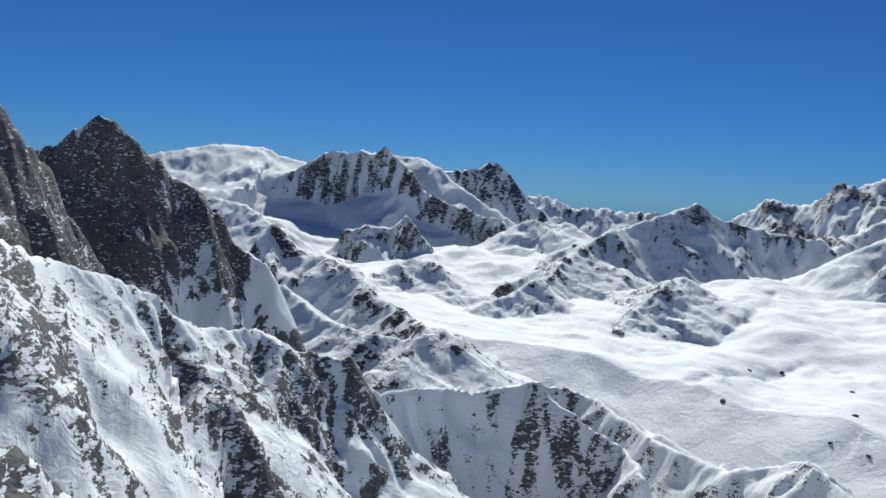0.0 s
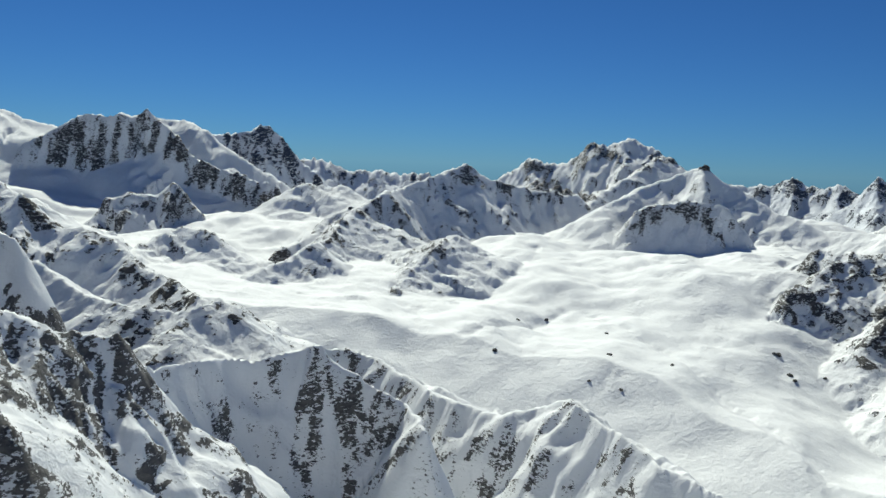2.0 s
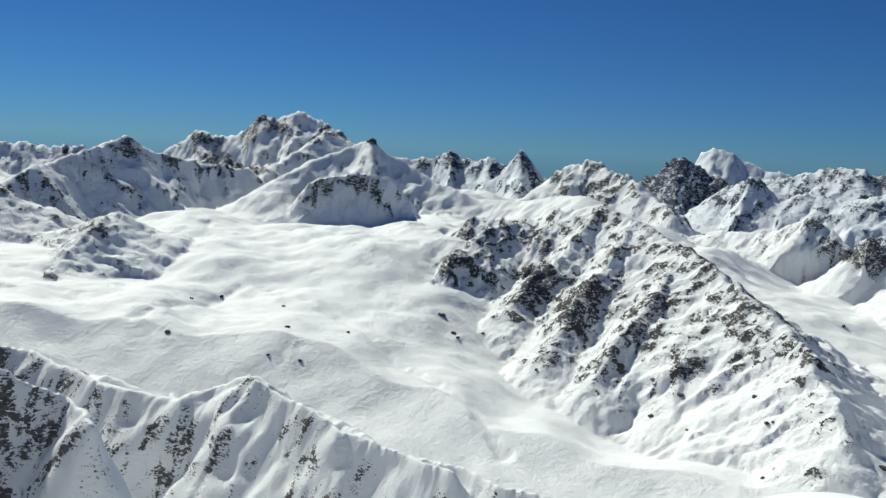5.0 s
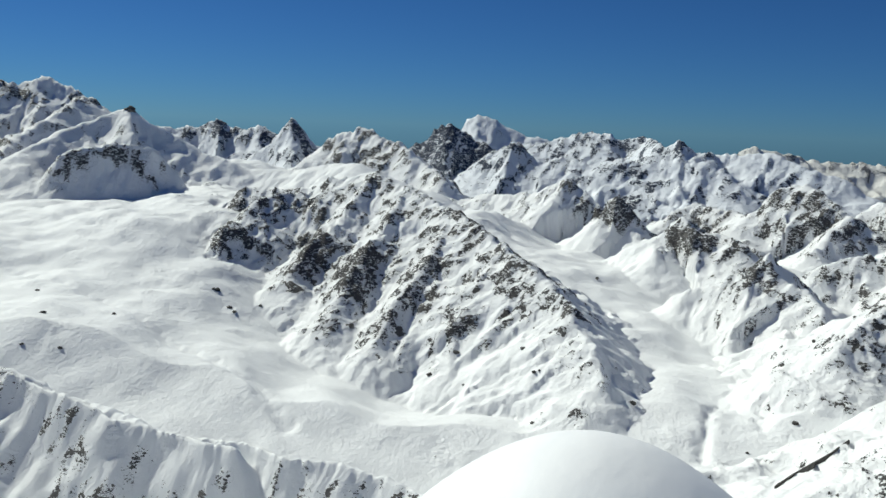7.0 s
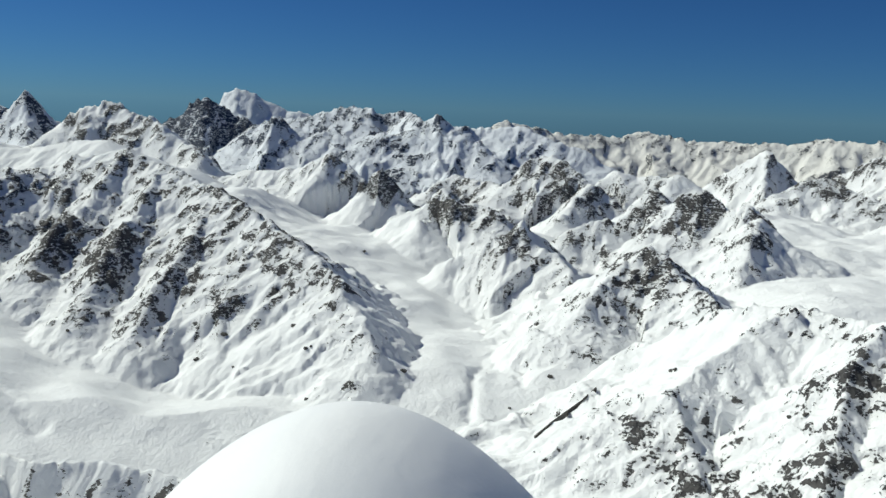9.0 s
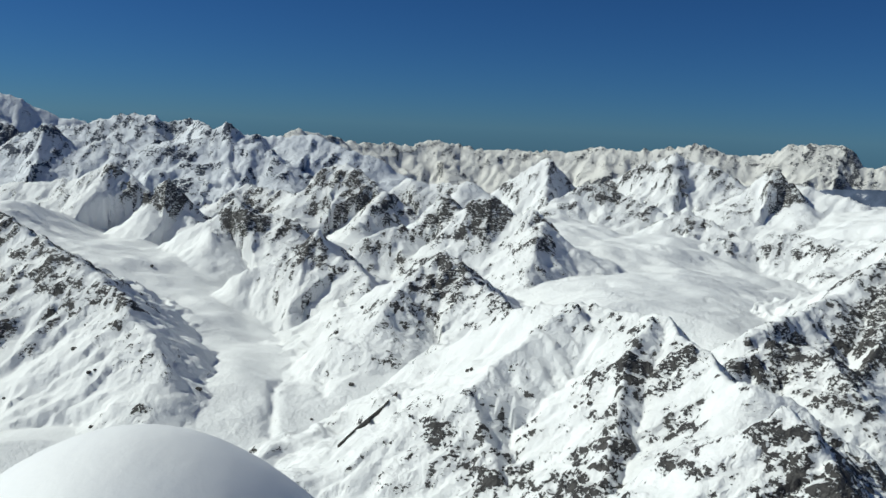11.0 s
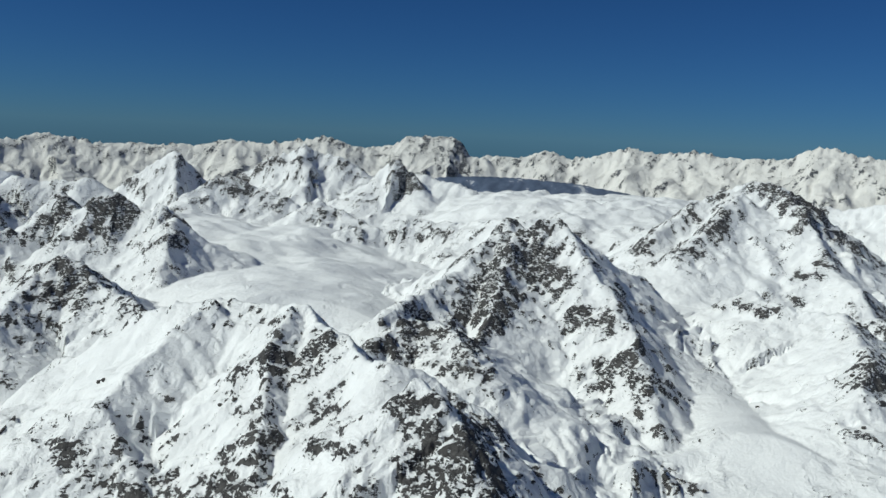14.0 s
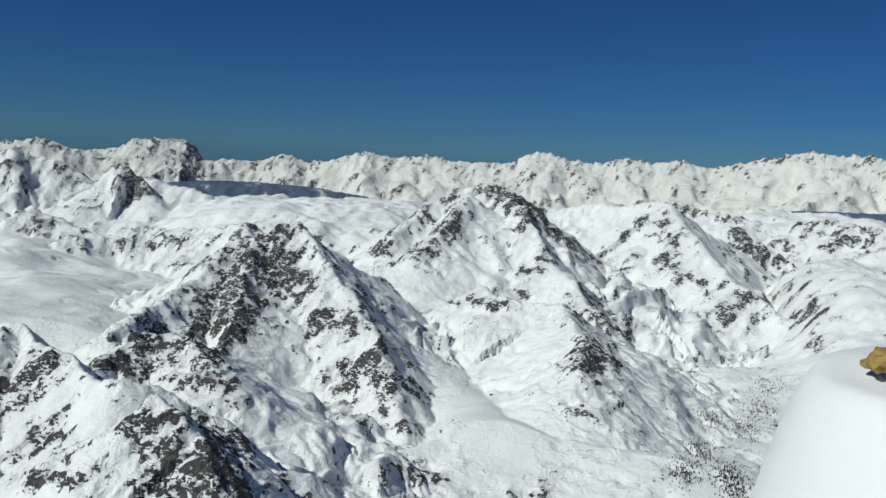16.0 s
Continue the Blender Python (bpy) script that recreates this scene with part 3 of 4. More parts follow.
# the summit that carries the camera falls off steeply on all sides
cone = -0.95 * np.maximum(DI - 1.2, 0)
OWNER = np.where(cone > Z, -2, OWNER)
BARE = np.where(cone > Z, 0.2, BARE)
Z = np.maximum(Z, cone)
for k, (name, group, rock, steep, foot, width, P) in enumerate(RIDGES):
    mid = P.mean(0)
    far = math.hypot(mid[0], mid[1])
    reach = 0.55 * far + np.ptp(P[:, :2], axis=0).max() * 0.6
    rows_, cols_ = np.nonzero((X - mid[0]) ** 2 + (Y - mid[1]) ** 2 < reach ** 2)
    x, y = X[rows_, cols_], Y[rows_, cols_]
    lam = max(width * 0.55, far * 0.035) if far < 900 else max(width * 0.3, far * 0.015) if far < 3000 else far * 0.013
    wx = x + 0.15 * lam * fbm(x / lam, y / lam + 31 * k, 3)
    wy = y + 0.15 * lam * fbm(x / lam + 57, y / lam - 13 * k, 3)
    best = np.full(x.shape, 1e9)
    zc, run, side = np.zeros(x.shape), np.zeros(x.shape), np.zeros(x.shape)
    start = 0.0
    for a, b in zip(P[:-1], P[1:]):
        ab = b[:2] - a[:2]
        ll = math.hypot(*ab) + 1e-6
        s = np.clip(((wx - a[0]) * ab[0] + (wy - a[1]) * ab[1]) / ll ** 2, 0, 1)
        r = np.hypot(wx - a[0] - s * ab[0], wy - a[1] - s * ab[1])
        hit = r < best
        best = np.where(hit, r, best)
        zc = np.where(hit, a[2] + s * (b[2] - a[2]), zc)
        run = np.where(hit, start + s * ll, run)
        side = np.where(hit, (wx - a[0]) * ab[1] - (wy - a[1]) * ab[0], side)
        start += ll
    best = np.maximum(best - 0.0025 * far, 0)
    run = run + 0.3 * best * fbm(x / (5 * lam) + k, y / (5 * lam), 2)
    jag = fbm(run / (far * (0.012 if far < 2500 else 0.007)) + 9 * k, 0.3 * best / lam + k, 4, 0.6)
    spur = 0.9 * fbm(run / (lam * 2.4) + 3 * k, 0.3 * best / lam + 5 * k, 2) + 0.3 * fbm(run / (lam * 0.7) + 7 * k, 0.35 * best / lam + 2 * k, 2)
    drop = foot * best + (steep - foot) * width * (1 - np.exp(-best / width))
    drop = drop * (1 + (0.17 if far < 3000 else 0.25) * spur / max(steep, 1))
    h = zc + far * (0.0016 if far < 2500 else 0.0023) * (0.4 + 1.6 * rock) * (jag + 0.15) * np.exp(-best / (0.5 * lam)) - drop
    # ribs and couloirs that run down the flanks
    big, small = lam * 1.1, lam * 0.4
    lean = run + 0.25 * best
    rib = 1 - 2.2 * np.abs(fbm(lean / big + 11 * k, best / (3.2 * big) + k, 3, 0.5))
    fine = 1 - 2.2 * np.abs(fbm(lean / small - 5 * k, best / (2.6 * small) + 3 * k, 3, 0.5))
    grow = np.minimum(best / big, 1) * np.exp(-best / (9 * big))
    h = h + (0.06 + 0.10 * rock) * grow * (big * (rib - 0.4) + small * (fine - 0.4) * min(max((far - 350) / 600, 0.25), 1))
    up = h > Z[rows_, cols_]
    Z[rows_[up], cols_[up]] = h[up]
    OWNER[rows_[up], cols_[up]] = k
    SIDE[rows_[up], cols_[up]] = (side > 0)[up]
    MOUNT[rows_[up], cols_[up]] = 0.14 + 0.42 * rock + (0.9 if rock > 0.95 else 0)
    fade = np.exp(-best / (width * 1.3))
    streak = fbm((run + 0.5 * best) / (lam * 0.22), best / (lam * 0.9) + k, 3, 0.6)
    BARE[rows_[up], cols_[up]] = (rock * (0.24 + 0.76 * fade) - 0.12 * spur + 0.3 * rock * (fine - 0.35) + (0.06 + 0.36 * rock * (0.35 + 0.65 * fade)) * streak + 0.3 * rock * fbm(x / lam, y / lam + 3 * k, 4, 0.6))[up]

# ---- bare rock and clean snowfields that the summit looks out on ----
OUTCROPS = []


def outcrops(*spots):
    """Each: bearing and height angle from the summit, half length and half breadth, lean (all in degrees), more (+) or less (-) rock."""
    OUTCROPS.extend(spots)


# the dark peak and the slopes under it
outcrops((-21.79, -0.37, 3.03, 3.03, 0, 0.12), (-17.60, -1.24, 3.03, 4.04, 40, 0.16), (-15.52, -4.79, 2.35, 2.35, 30, 0.10), (-14.39, -9.70, 4.37, 1.28, 10, -0.90), (-9.37, -8.95, 2.32, 1.93, 0, -0.80), (-5.20, 0.81, 5.02, 2.71, 0, 0.10), (3.59, 0.47, 2.32, 1.93, 0, 0.07), (-21.75, -6.61, 4.04, 1.35, 15, -0.35), (-18.80, -11.57, 2.35, 1.68, 35, 0.12), (-13.95, -14.57, 2.02, 2.02, 40, 0.16), (-8.91, -12.48, 3.48, 1.93, 25, 0.16), (-3.99, -12.46, 1.93, 1.55, 40, 0.16))
outcrops((-21.68, -16.87, 2.69, 1.01, 20, 0.16), (-13.52, -18.12, 4.04, 1.68, 40, -0.30), (-21.07, -12.51, 2.02, 1.35, 30, -0.30), (-9.12, -18.29, 2.32, 1.55, 30, 0.12), (-12.70, -6.20, 1.01, 1.35, 50, 0.10), (-7.57, -7.24, 3.48, 1.55, 40, -0.20), (-0.59, -10.49, 2.32, 0.70, 10, 0.10))
# the shaded face, the fluted wedge and the basin
outcrops((9.96, -17.64, 3.36, 2.02, 20, 0.14), (6.39, -20.59, 2.69, 1.35, 20, 0.14), (1.24, -19.15, 2.35, 2.02, 60, 0.12), (-0.04, -15.32, 2.35, 0.67, 10, -0.20), (7.97, -4.83, 1.35, 1.01, -45, 0.07), (14.14, -5.80, 2.32, 0.97, -40, 0.18), (11.62, -8.86, 1.16, 1.55, -60, 0.16), (15.73, -9.17, 1.55, 0.46, 5, 0.16), (20.38, -10.59, 1.93, 0.31, 5, 0.16), (27.24, -14.52, 2.32, 0.58, 15, 0.12), (31.13, -7.01, 1.16, 0.62, -15, 0.12), (31.65, -2.74, 3.09, 1.35, 0, 0.07))
outcrops((27.50, -4.50, 1.55, 0.77, -10, 0.10), (38.26, -5.40, 1.55, 0.97, 20, 0.18), (37.67, -7.72, 0.97, 1.16, 60, 0.16), (35.21, -4.84, 1.55, 0.46, 20, 0.12), (17.79, -14.05, 3.48, 2.32, 0, -0.30), (27.04, -10.71, 7.73, 2.32, 0, -0.30), (35.40, -19.14, 7.73, 3.48, 20, -0.40), (22.97, -7.42, 4.64, 1.93, -10, -0.30), (21.84, -17.72, 1.55, 1.16, 30, 0.10), (27.39, -17.51, 2.32, 0.97, 30, 0.12))
# the crag ridge
outcrops((37.99, -6.37, 1.74, 1.55, -30, 0.20), (39.09, -8.61, 1.55, 1.16, -60, 0.16), (44.33, -7.43, 2.32, 1.74, 20, 0.20), (43.21, -8.97, 1.55, 1.16, 0, 0.20), (46.69, -10.46, 1.74, 1.93, 50, 0.40), (47.53, -13.13, 1.55, 1.16, 50, 0.18), (49.78, -9.23, 1.93, 1.93, 40, 0.18), (52.21, -11.48, 1.55, 1.55, 50, 0.16), (49.96, -15.37, 1.93, 0.70, 10, 0.16), (54.63, -12.93, 1.16, 0.77, 20, 0.16), (56.78, -8.20, 1.74, 1.55, 50, 0.18), (54.50, -9.85, 1.55, 1.16, 30, 0.12))
outcrops((59.37, -9.61, 1.16, 0.97, 50, 0.12), (63.02, -15.47, 0.97, 0.97, 0, 0.12), (40.58, -10.50, 1.16, 0.54, 0, 0.12), (38.90, -12.92, 0.39, 0.46, 0, 0.16), (37.98, -11.60, 0.31, 0.39, 0, 0.18), (34.67, -15.90, 6.73, 2.35, 0, -0.40), (46.10, -19.91, 8.50, 2.71, 0, -0.40), (58.01, -17.33, 4.64, 2.32, 0, -0.25), (67.24, -10.60, 3.09, 3.48, 60, -0.40), (63.30, -7.85, 3.87, 1.55, 40, -0.40), (26.51, -14.65, 2.02, 0.40, 5, 0.10), (49.25, -4.24, 0.97, 1.93, 40, -0.20))
outcrops((65.02, -5.47, 0.97, 1.35, 60, 0.20), (69.17, -7.08, 1.85, 0.94, 10, 0.40), (73.53, -8.56, 1.18, 1.51, -30, 0.16), (62.40, -5.62, 1.16, 0.77, 0, 0.16))
# the crags beyond the valley
outcrops((69.47, -6.63, 2.32, 1.08, -10, 0.40), (64.79, -5.40, 0.94, 1.51, 60, 0.40), (73.61, -8.26, 1.35, 1.74, -40, 0.16), (82.99, -10.28, 2.71, 1.35, -20, 0.40), (86.99, -11.63, 0.97, 0.97, 0, 0.18), (77.97, -12.57, 0.39, 0.39, 0, 0.18), (76.56, -3.97, 2.32, 1.74, 30, 0.20), (85.54, -6.30, 2.32, 1.74, -40, 0.18), (89.85, -7.22, 1.55, 1.93, 40, 0.18), (81.24, -5.71, 2.32, 1.55, -30, 0.16), (94.22, -4.48, 2.71, 1.35, 15, 0.20), (100.18, -5.95, 2.02, 0.84, 10, 0.20))
outcrops((105.50, -3.90, 1.01, 1.01, 0, 0.16), (74.45, -11.68, 2.32, 1.55, 0, -0.20), (65.49, -10.18, 5.04, 2.02, 30, -0.45), (97.16, -8.99, 6.18, 1.35, 0, -0.35), (79.10, -11.19, 1.55, 0.77, 0, -0.30), (88.04, -16.15, 4.64, 2.32, -10, -0.30), (70.30, -15.45, 3.09, 3.48, 60, -0.30), (92.27, -14.70, 0.58, 0.70, 0, 0.10))
# the nose and the knee
outcrops((100.31, -18.41, 1.47, 1.16, -20, 0.53), (99.40, -20.66, 0.85, 1.74, 70, 0.44), (101.65, -21.33, 1.55, 1.16, -30, 0.20), (95.91, -17.75, 0.54, 0.70, 0, 0.20), (93.56, -18.20, 0.46, 0.35, 0, 0.20), (81.10, -19.27, 1.35, 0.74, 20, 0.44), (83.39, -21.36, 1.35, 0.84, 40, 0.44), (85.97, -23.10, 1.18, 1.35, 60, 0.44), (89.00, -23.09, 0.85, 1.74, 80, 0.44), (91.73, -23.90, 0.97, 1.74, 80, 0.44), (94.50, -23.60, 0.77, 1.74, 80, 0.40), (96.93, -24.32, 1.16, 1.16, 60, 0.44))
outcrops((106.45, -20.35, 1.93, 1.35, -20, 0.16), (110.91, -21.10, 2.32, 1.93, 40, 0.44), (107.87, -23.54, 2.71, 1.35, 20, 0.40), (103.82, -23.79, 1.55, 1.16, 0, 0.16), (113.02, -22.70, 2.32, 0.77, 30, 0.18), (104.69, -17.84, 1.93, 0.97, 30, 0.16), (99.77, -15.02, 1.16, 1.93, 60, 0.12), (90.02, -14.38, 5.41, 1.93, -5, -0.40), (85.58, -17.94, 2.02, 2.02, 0, -0.30), (106.62, -16.60, 1.16, 0.77, 0, -0.20))
# the high crest with its black slabs
outcrops((106.04, -13.58, 2.51, 1.24, -25, 0.53), (109.85, -14.55, 1.39, 0.70, -20, 0.53), (110.31, -15.57, 0.70, 0.39, 0, 0.44), (111.48, -12.82, 1.00, 1.55, 60, 0.40), (113.06, -8.12, 2.32, 1.55, 30, 0.44), (110.72, -10.20, 1.55, 1.74, 50, 0.40), (114.99, -8.73, 1.35, 1.55, 60, 0.44), (115.90, -6.01, 2.32, 0.77, 20, 0.16), (114.42, -11.05, 1.16, 1.35, 60, 0.18), (117.49, -11.90, 1.55, 0.97, -30, 0.20), (118.90, -15.27, 2.69, 0.67, -15, 0.40), (122.62, -16.05, 0.74, 1.35, 60, 0.20))
outcrops((121.28, -13.32, 1.01, 1.68, 55, 0.20), (119.85, -17.52, 2.02, 1.35, -40, 0.12), (124.18, -14.03, 1.01, 0.84, 40, 0.18), (127.02, -15.02, 2.35, 0.47, 32, 0.44), (125.01, -21.82, 1.51, 0.67, 0, 0.44), (129.04, -21.01, 1.35, 0.61, 0, 0.20), (113.60, -15.28, 3.09, 2.32, 60, -0.50), (115.81, -18.76, 3.09, 2.32, 60, -0.40), (123.41, -9.78, 2.02, 2.02, 40, -0.20), (129.36, -18.06, 3.03, 2.02, 40, -0.30), (99.50, -8.49, 5.41, 1.16, 0, -0.30), (118.42, -14.03, 1.55, 0.77, 0, -0.20))
# the ridges above the forest
outcrops((124.92, -5.90, 1.16, 1.16, -30, 0.18), (128.04, -6.12, 0.97, 0.46, 0, 0.18), (130.98, -3.63, 2.32, 0.97, 30, 0.40), (133.45, -6.16, 1.16, 1.93, 50, 0.20), (136.58, -7.46, 1.55, 1.16, 50, 0.20), (135.67, -10.58, 1.16, 1.16, 50, 0.18), (132.07, -8.56, 1.55, 0.77, 0, 0.16), (136.28, -13.55, 1.08, 1.93, 80, 0.44), (135.15, -16.46, 1.16, 0.46, 25, 0.40), (138.79, -11.80, 1.55, 1.93, 50, 0.12), (129.05, -9.92, 1.55, 0.77, -20, 0.12), (127.23, -12.33, 1.16, 0.77, 0, 0.10))
outcrops((144.73, -8.95, 2.02, 1.35, 40, 0.16), (140.57, -6.38, 1.55, 1.55, 45, 0.18), (145.84, -5.91, 2.02, 0.67, 20, 0.16), (148.98, -7.03, 2.02, 1.01, 30, 0.16), (127.37, -8.09, 2.32, 0.97, 0, -0.30), (132.33, -12.37, 1.93, 2.32, 60, -0.30), (129.89, -17.09, 4.64, 2.32, 35, -0.40), (141.66, -10.76, 1.35, 1.35, 0, -0.20), (122.98, -21.87, 1.55, 0.54, 20, 0.10))
# the massif and the peaks beside it
outcrops((25.31, 0.97, 1.55, 0.62, -10, 0.20), (28.00, 0.83, 1.93, 0.54, 10, 0.20), (22.73, -1.64, 1.93, 0.70, 0, 0.20), (21.15, -0.38, 1.16, 0.70, -10, 0.20), (37.93, -0.70, 1.55, 0.46, 0, 0.20), (46.83, -1.13, 1.51, 0.84, 20, 0.20), (42.68, -1.19, 0.84, 0.84, 0, 0.20), (16.80, -0.77, 1.16, 0.97, 0, 0.20), (31.66, -2.94, 3.29, 0.54, 5, 0.20), (48.65, -2.81, 1.68, 0.84, 30, 0.20))
# clean snow at the foot of the crag ridge
outcrops((59.95, -16.45, 3.48, 1.93, 30, -0.40), (56.06, -18.18, 4.64, 1.93, 0, -0.50), (65.14, -18.25, 2.32, 1.93, 0, -0.60), (66.39, -14.42, 2.32, 3.09, 60, -0.50), (47.64, -17.67, 4.64, 1.55, 20, -0.30), (62.15, -14.02, 1.55, 2.32, 60, -0.20))

for bearing, up, long_, broad, lean, more in OUTCROPS:
    span = 2.6 * max(long_, broad)
    c0, c1 = np.searchsorted(az, (radians(bearing - span), radians(bearing + span)))
    part_ = (slice(None), slice(c0, c1))
    da = np.degrees(AZ[part_]) - bearing
    de = up - np.degrees(np.arctan2(Z[part_] - 1.6, DI[part_]))
    fray = max(long_, broad) * 0.35 * fbm(da / (0.5 * broad) + bearing, de / (0.5 * broad) + up, 3)
    c, s_ = math.cos(radians(lean)), math.sin(radians(lean))
    q = ((da * c + de * s_ + fray) / long_) ** 2 + ((de * c - da * s_ + fray) / broad) ** 2
    BARE[part_] += more * np.exp(-q ** 1.5) * (DI[part_] > 60)
BARE = np.clip(BARE, -0.1, 1.2)

# broken relief at several sizes, stronger on bare ground; rock stands out on its edges
craggy = np.clip(BARE, 0, 0.9)
stand = np.zeros(X.shape)
for size in (200.0, 90.0, 40.0, 18.0, 8.0):
    share = np.clip((size / DI - 0.006) / 0.01, 0, 1) * np.clip((0.16 - size / DI) / 0.06, 0, 1)
    crag = 1 - 2.0 * np.abs(fbm(X / size, Y / size, 3, 0.5))
    Z += share * size * (0.022 * MOUNT + 0.085 * craggy) * (crag - 0.4) * np.where((DI < 700) & (size < 10), 0.4, 1)
    stand += share * (crag - 0.45)
BARE = BARE + 0.45 * np.clip(BARE + 0.1, 0, 0.7) * stand

# surface normals from the grid, and snow that cannot hold on steep ground
def diff(f):
    return np.gradient(f, axis=0), np.gradient(f, axis=1)


(xr, xc), (yr, yc), (zr, zc_) = diff(X), diff(Y), diff(Z)
N = np.stack([yr * zc_ - zr * yc, zr * xc - xr * zc_, xr * yc - yr * xc], -1)
N /= np.linalg.norm(N, axis=-1, keepdims=True) + 1e-9
N *= np.sign(N[..., 2:3])
steepness = np.clip((0.86 - N[..., 2]) / 0.4, 0, 1)
BARE = np.clip(BARE * (0.5 + 0.75 * steepness) + 0.05 * steepness, 0, np.where(MOUNT > 0.9, 0.64, 0.56))

# every flank of a crest is one piece; stray bits join the piece beside them
PIECE = np.where(OWNER >= 0, OWNER * 2 + SIDE, OWNER)[:-1, :-1]


def patches(piece):
    """The number of the connected patch that each cell lies in."""
    label = np.arange(piece.size).reshape(piece.shape)
    across, along = piece[1:] == piece[:-1], piece[:, 1:] == piece[:, :-1]
    for _ in range(80):
        old = label.copy()
        low_ = np.where(across, np.minimum(label[1:], label[:-1]), label.max())
        label[1:] = np.minimum(label[1:], low_)
        label[:-1] = np.minimum(label[:-1], low_)
        low_ = np.where(along, np.minimum(label[:, 1:], label[:, :-1]), label.max())
        label[:, 1:] = np.minimum(label[:, 1:], low_)
        label[:, :-1] = np.minimum(label[:, :-1], low_)
        for _ in range(3):
            label = label.reshape(-1)[label]
        if (label == old).all():
            break
    return label


for _ in range(2):
    patch = patches(PIECE)
    size = np.bincount(patch.reshape(-1), minlength=patch.size)[patch]
    whole = np.bincount(PIECE.reshape(-1) + 2)[PIECE + 2]
    stray = (size < np.where(PIECE < 0, 0.02, 0.3) * whole) | (size < 60)
    for _ in range(300):
        if not stray.any():
            break
        for shift, axis in ((1, 0), (1, 1), (-1, 1), (-1, 0)):
            take = stray & ~np.roll(stray, shift, axis)
            PIECE = np.where(take, np.roll(PIECE, shift, axis), PIECE)
            stray = stray & ~take

COORDS = np.stack([X, Y, Z], -1).reshape(-1, 3).astype(np.float32)
NORMALS = N.reshape(-1, 3).astype(np.float32)
rows_n, cols_n = X.shape
i0 = (np.arange(rows_n - 1)[:, None] * cols_n + np.arange(cols_n - 1)[None]).ravel()
QUADS = np.stack([i0, i0 + 1, i0 + cols_n + 1, i0 + cols_n], -1)
FACE_OWNER = PIECE.reshape(-1)
FACE_PATCH = patches(PIECE).reshape(-1)


def sheet(name, faces, material):
    used, index = np.unique(faces, return_inverse=True)
    index = index.reshape(faces.shape)
    me = bpy.data.meshes.new(name)
    me.vertices.add(len(used))
    me.vertices.foreach_set("co", COORDS[used].ravel())
    me.loops.add(index.size)
    me.loops.foreach_set("vertex_index", index.ravel().astype(np.int32))
    me.polygons.add(len(faces))
    me.polygons.foreach_set("loop_start", (np.arange(len(faces)) * 4).astype(np.int32))
    me.update(calc_edges=True)
    me.polygons.foreach_set("use_smooth", np.ones(len(faces), bool))
    att = me.attributes.new("bare", "FLOAT", "POINT")
    att.data.foreach_set("value", BARE.reshape(-1)[used].astype(np.float32))
    me.normals_split_custom_set_from_vertices(NORMALS[used].tolist())
    me.materials.append(material)
    return new(name, me)


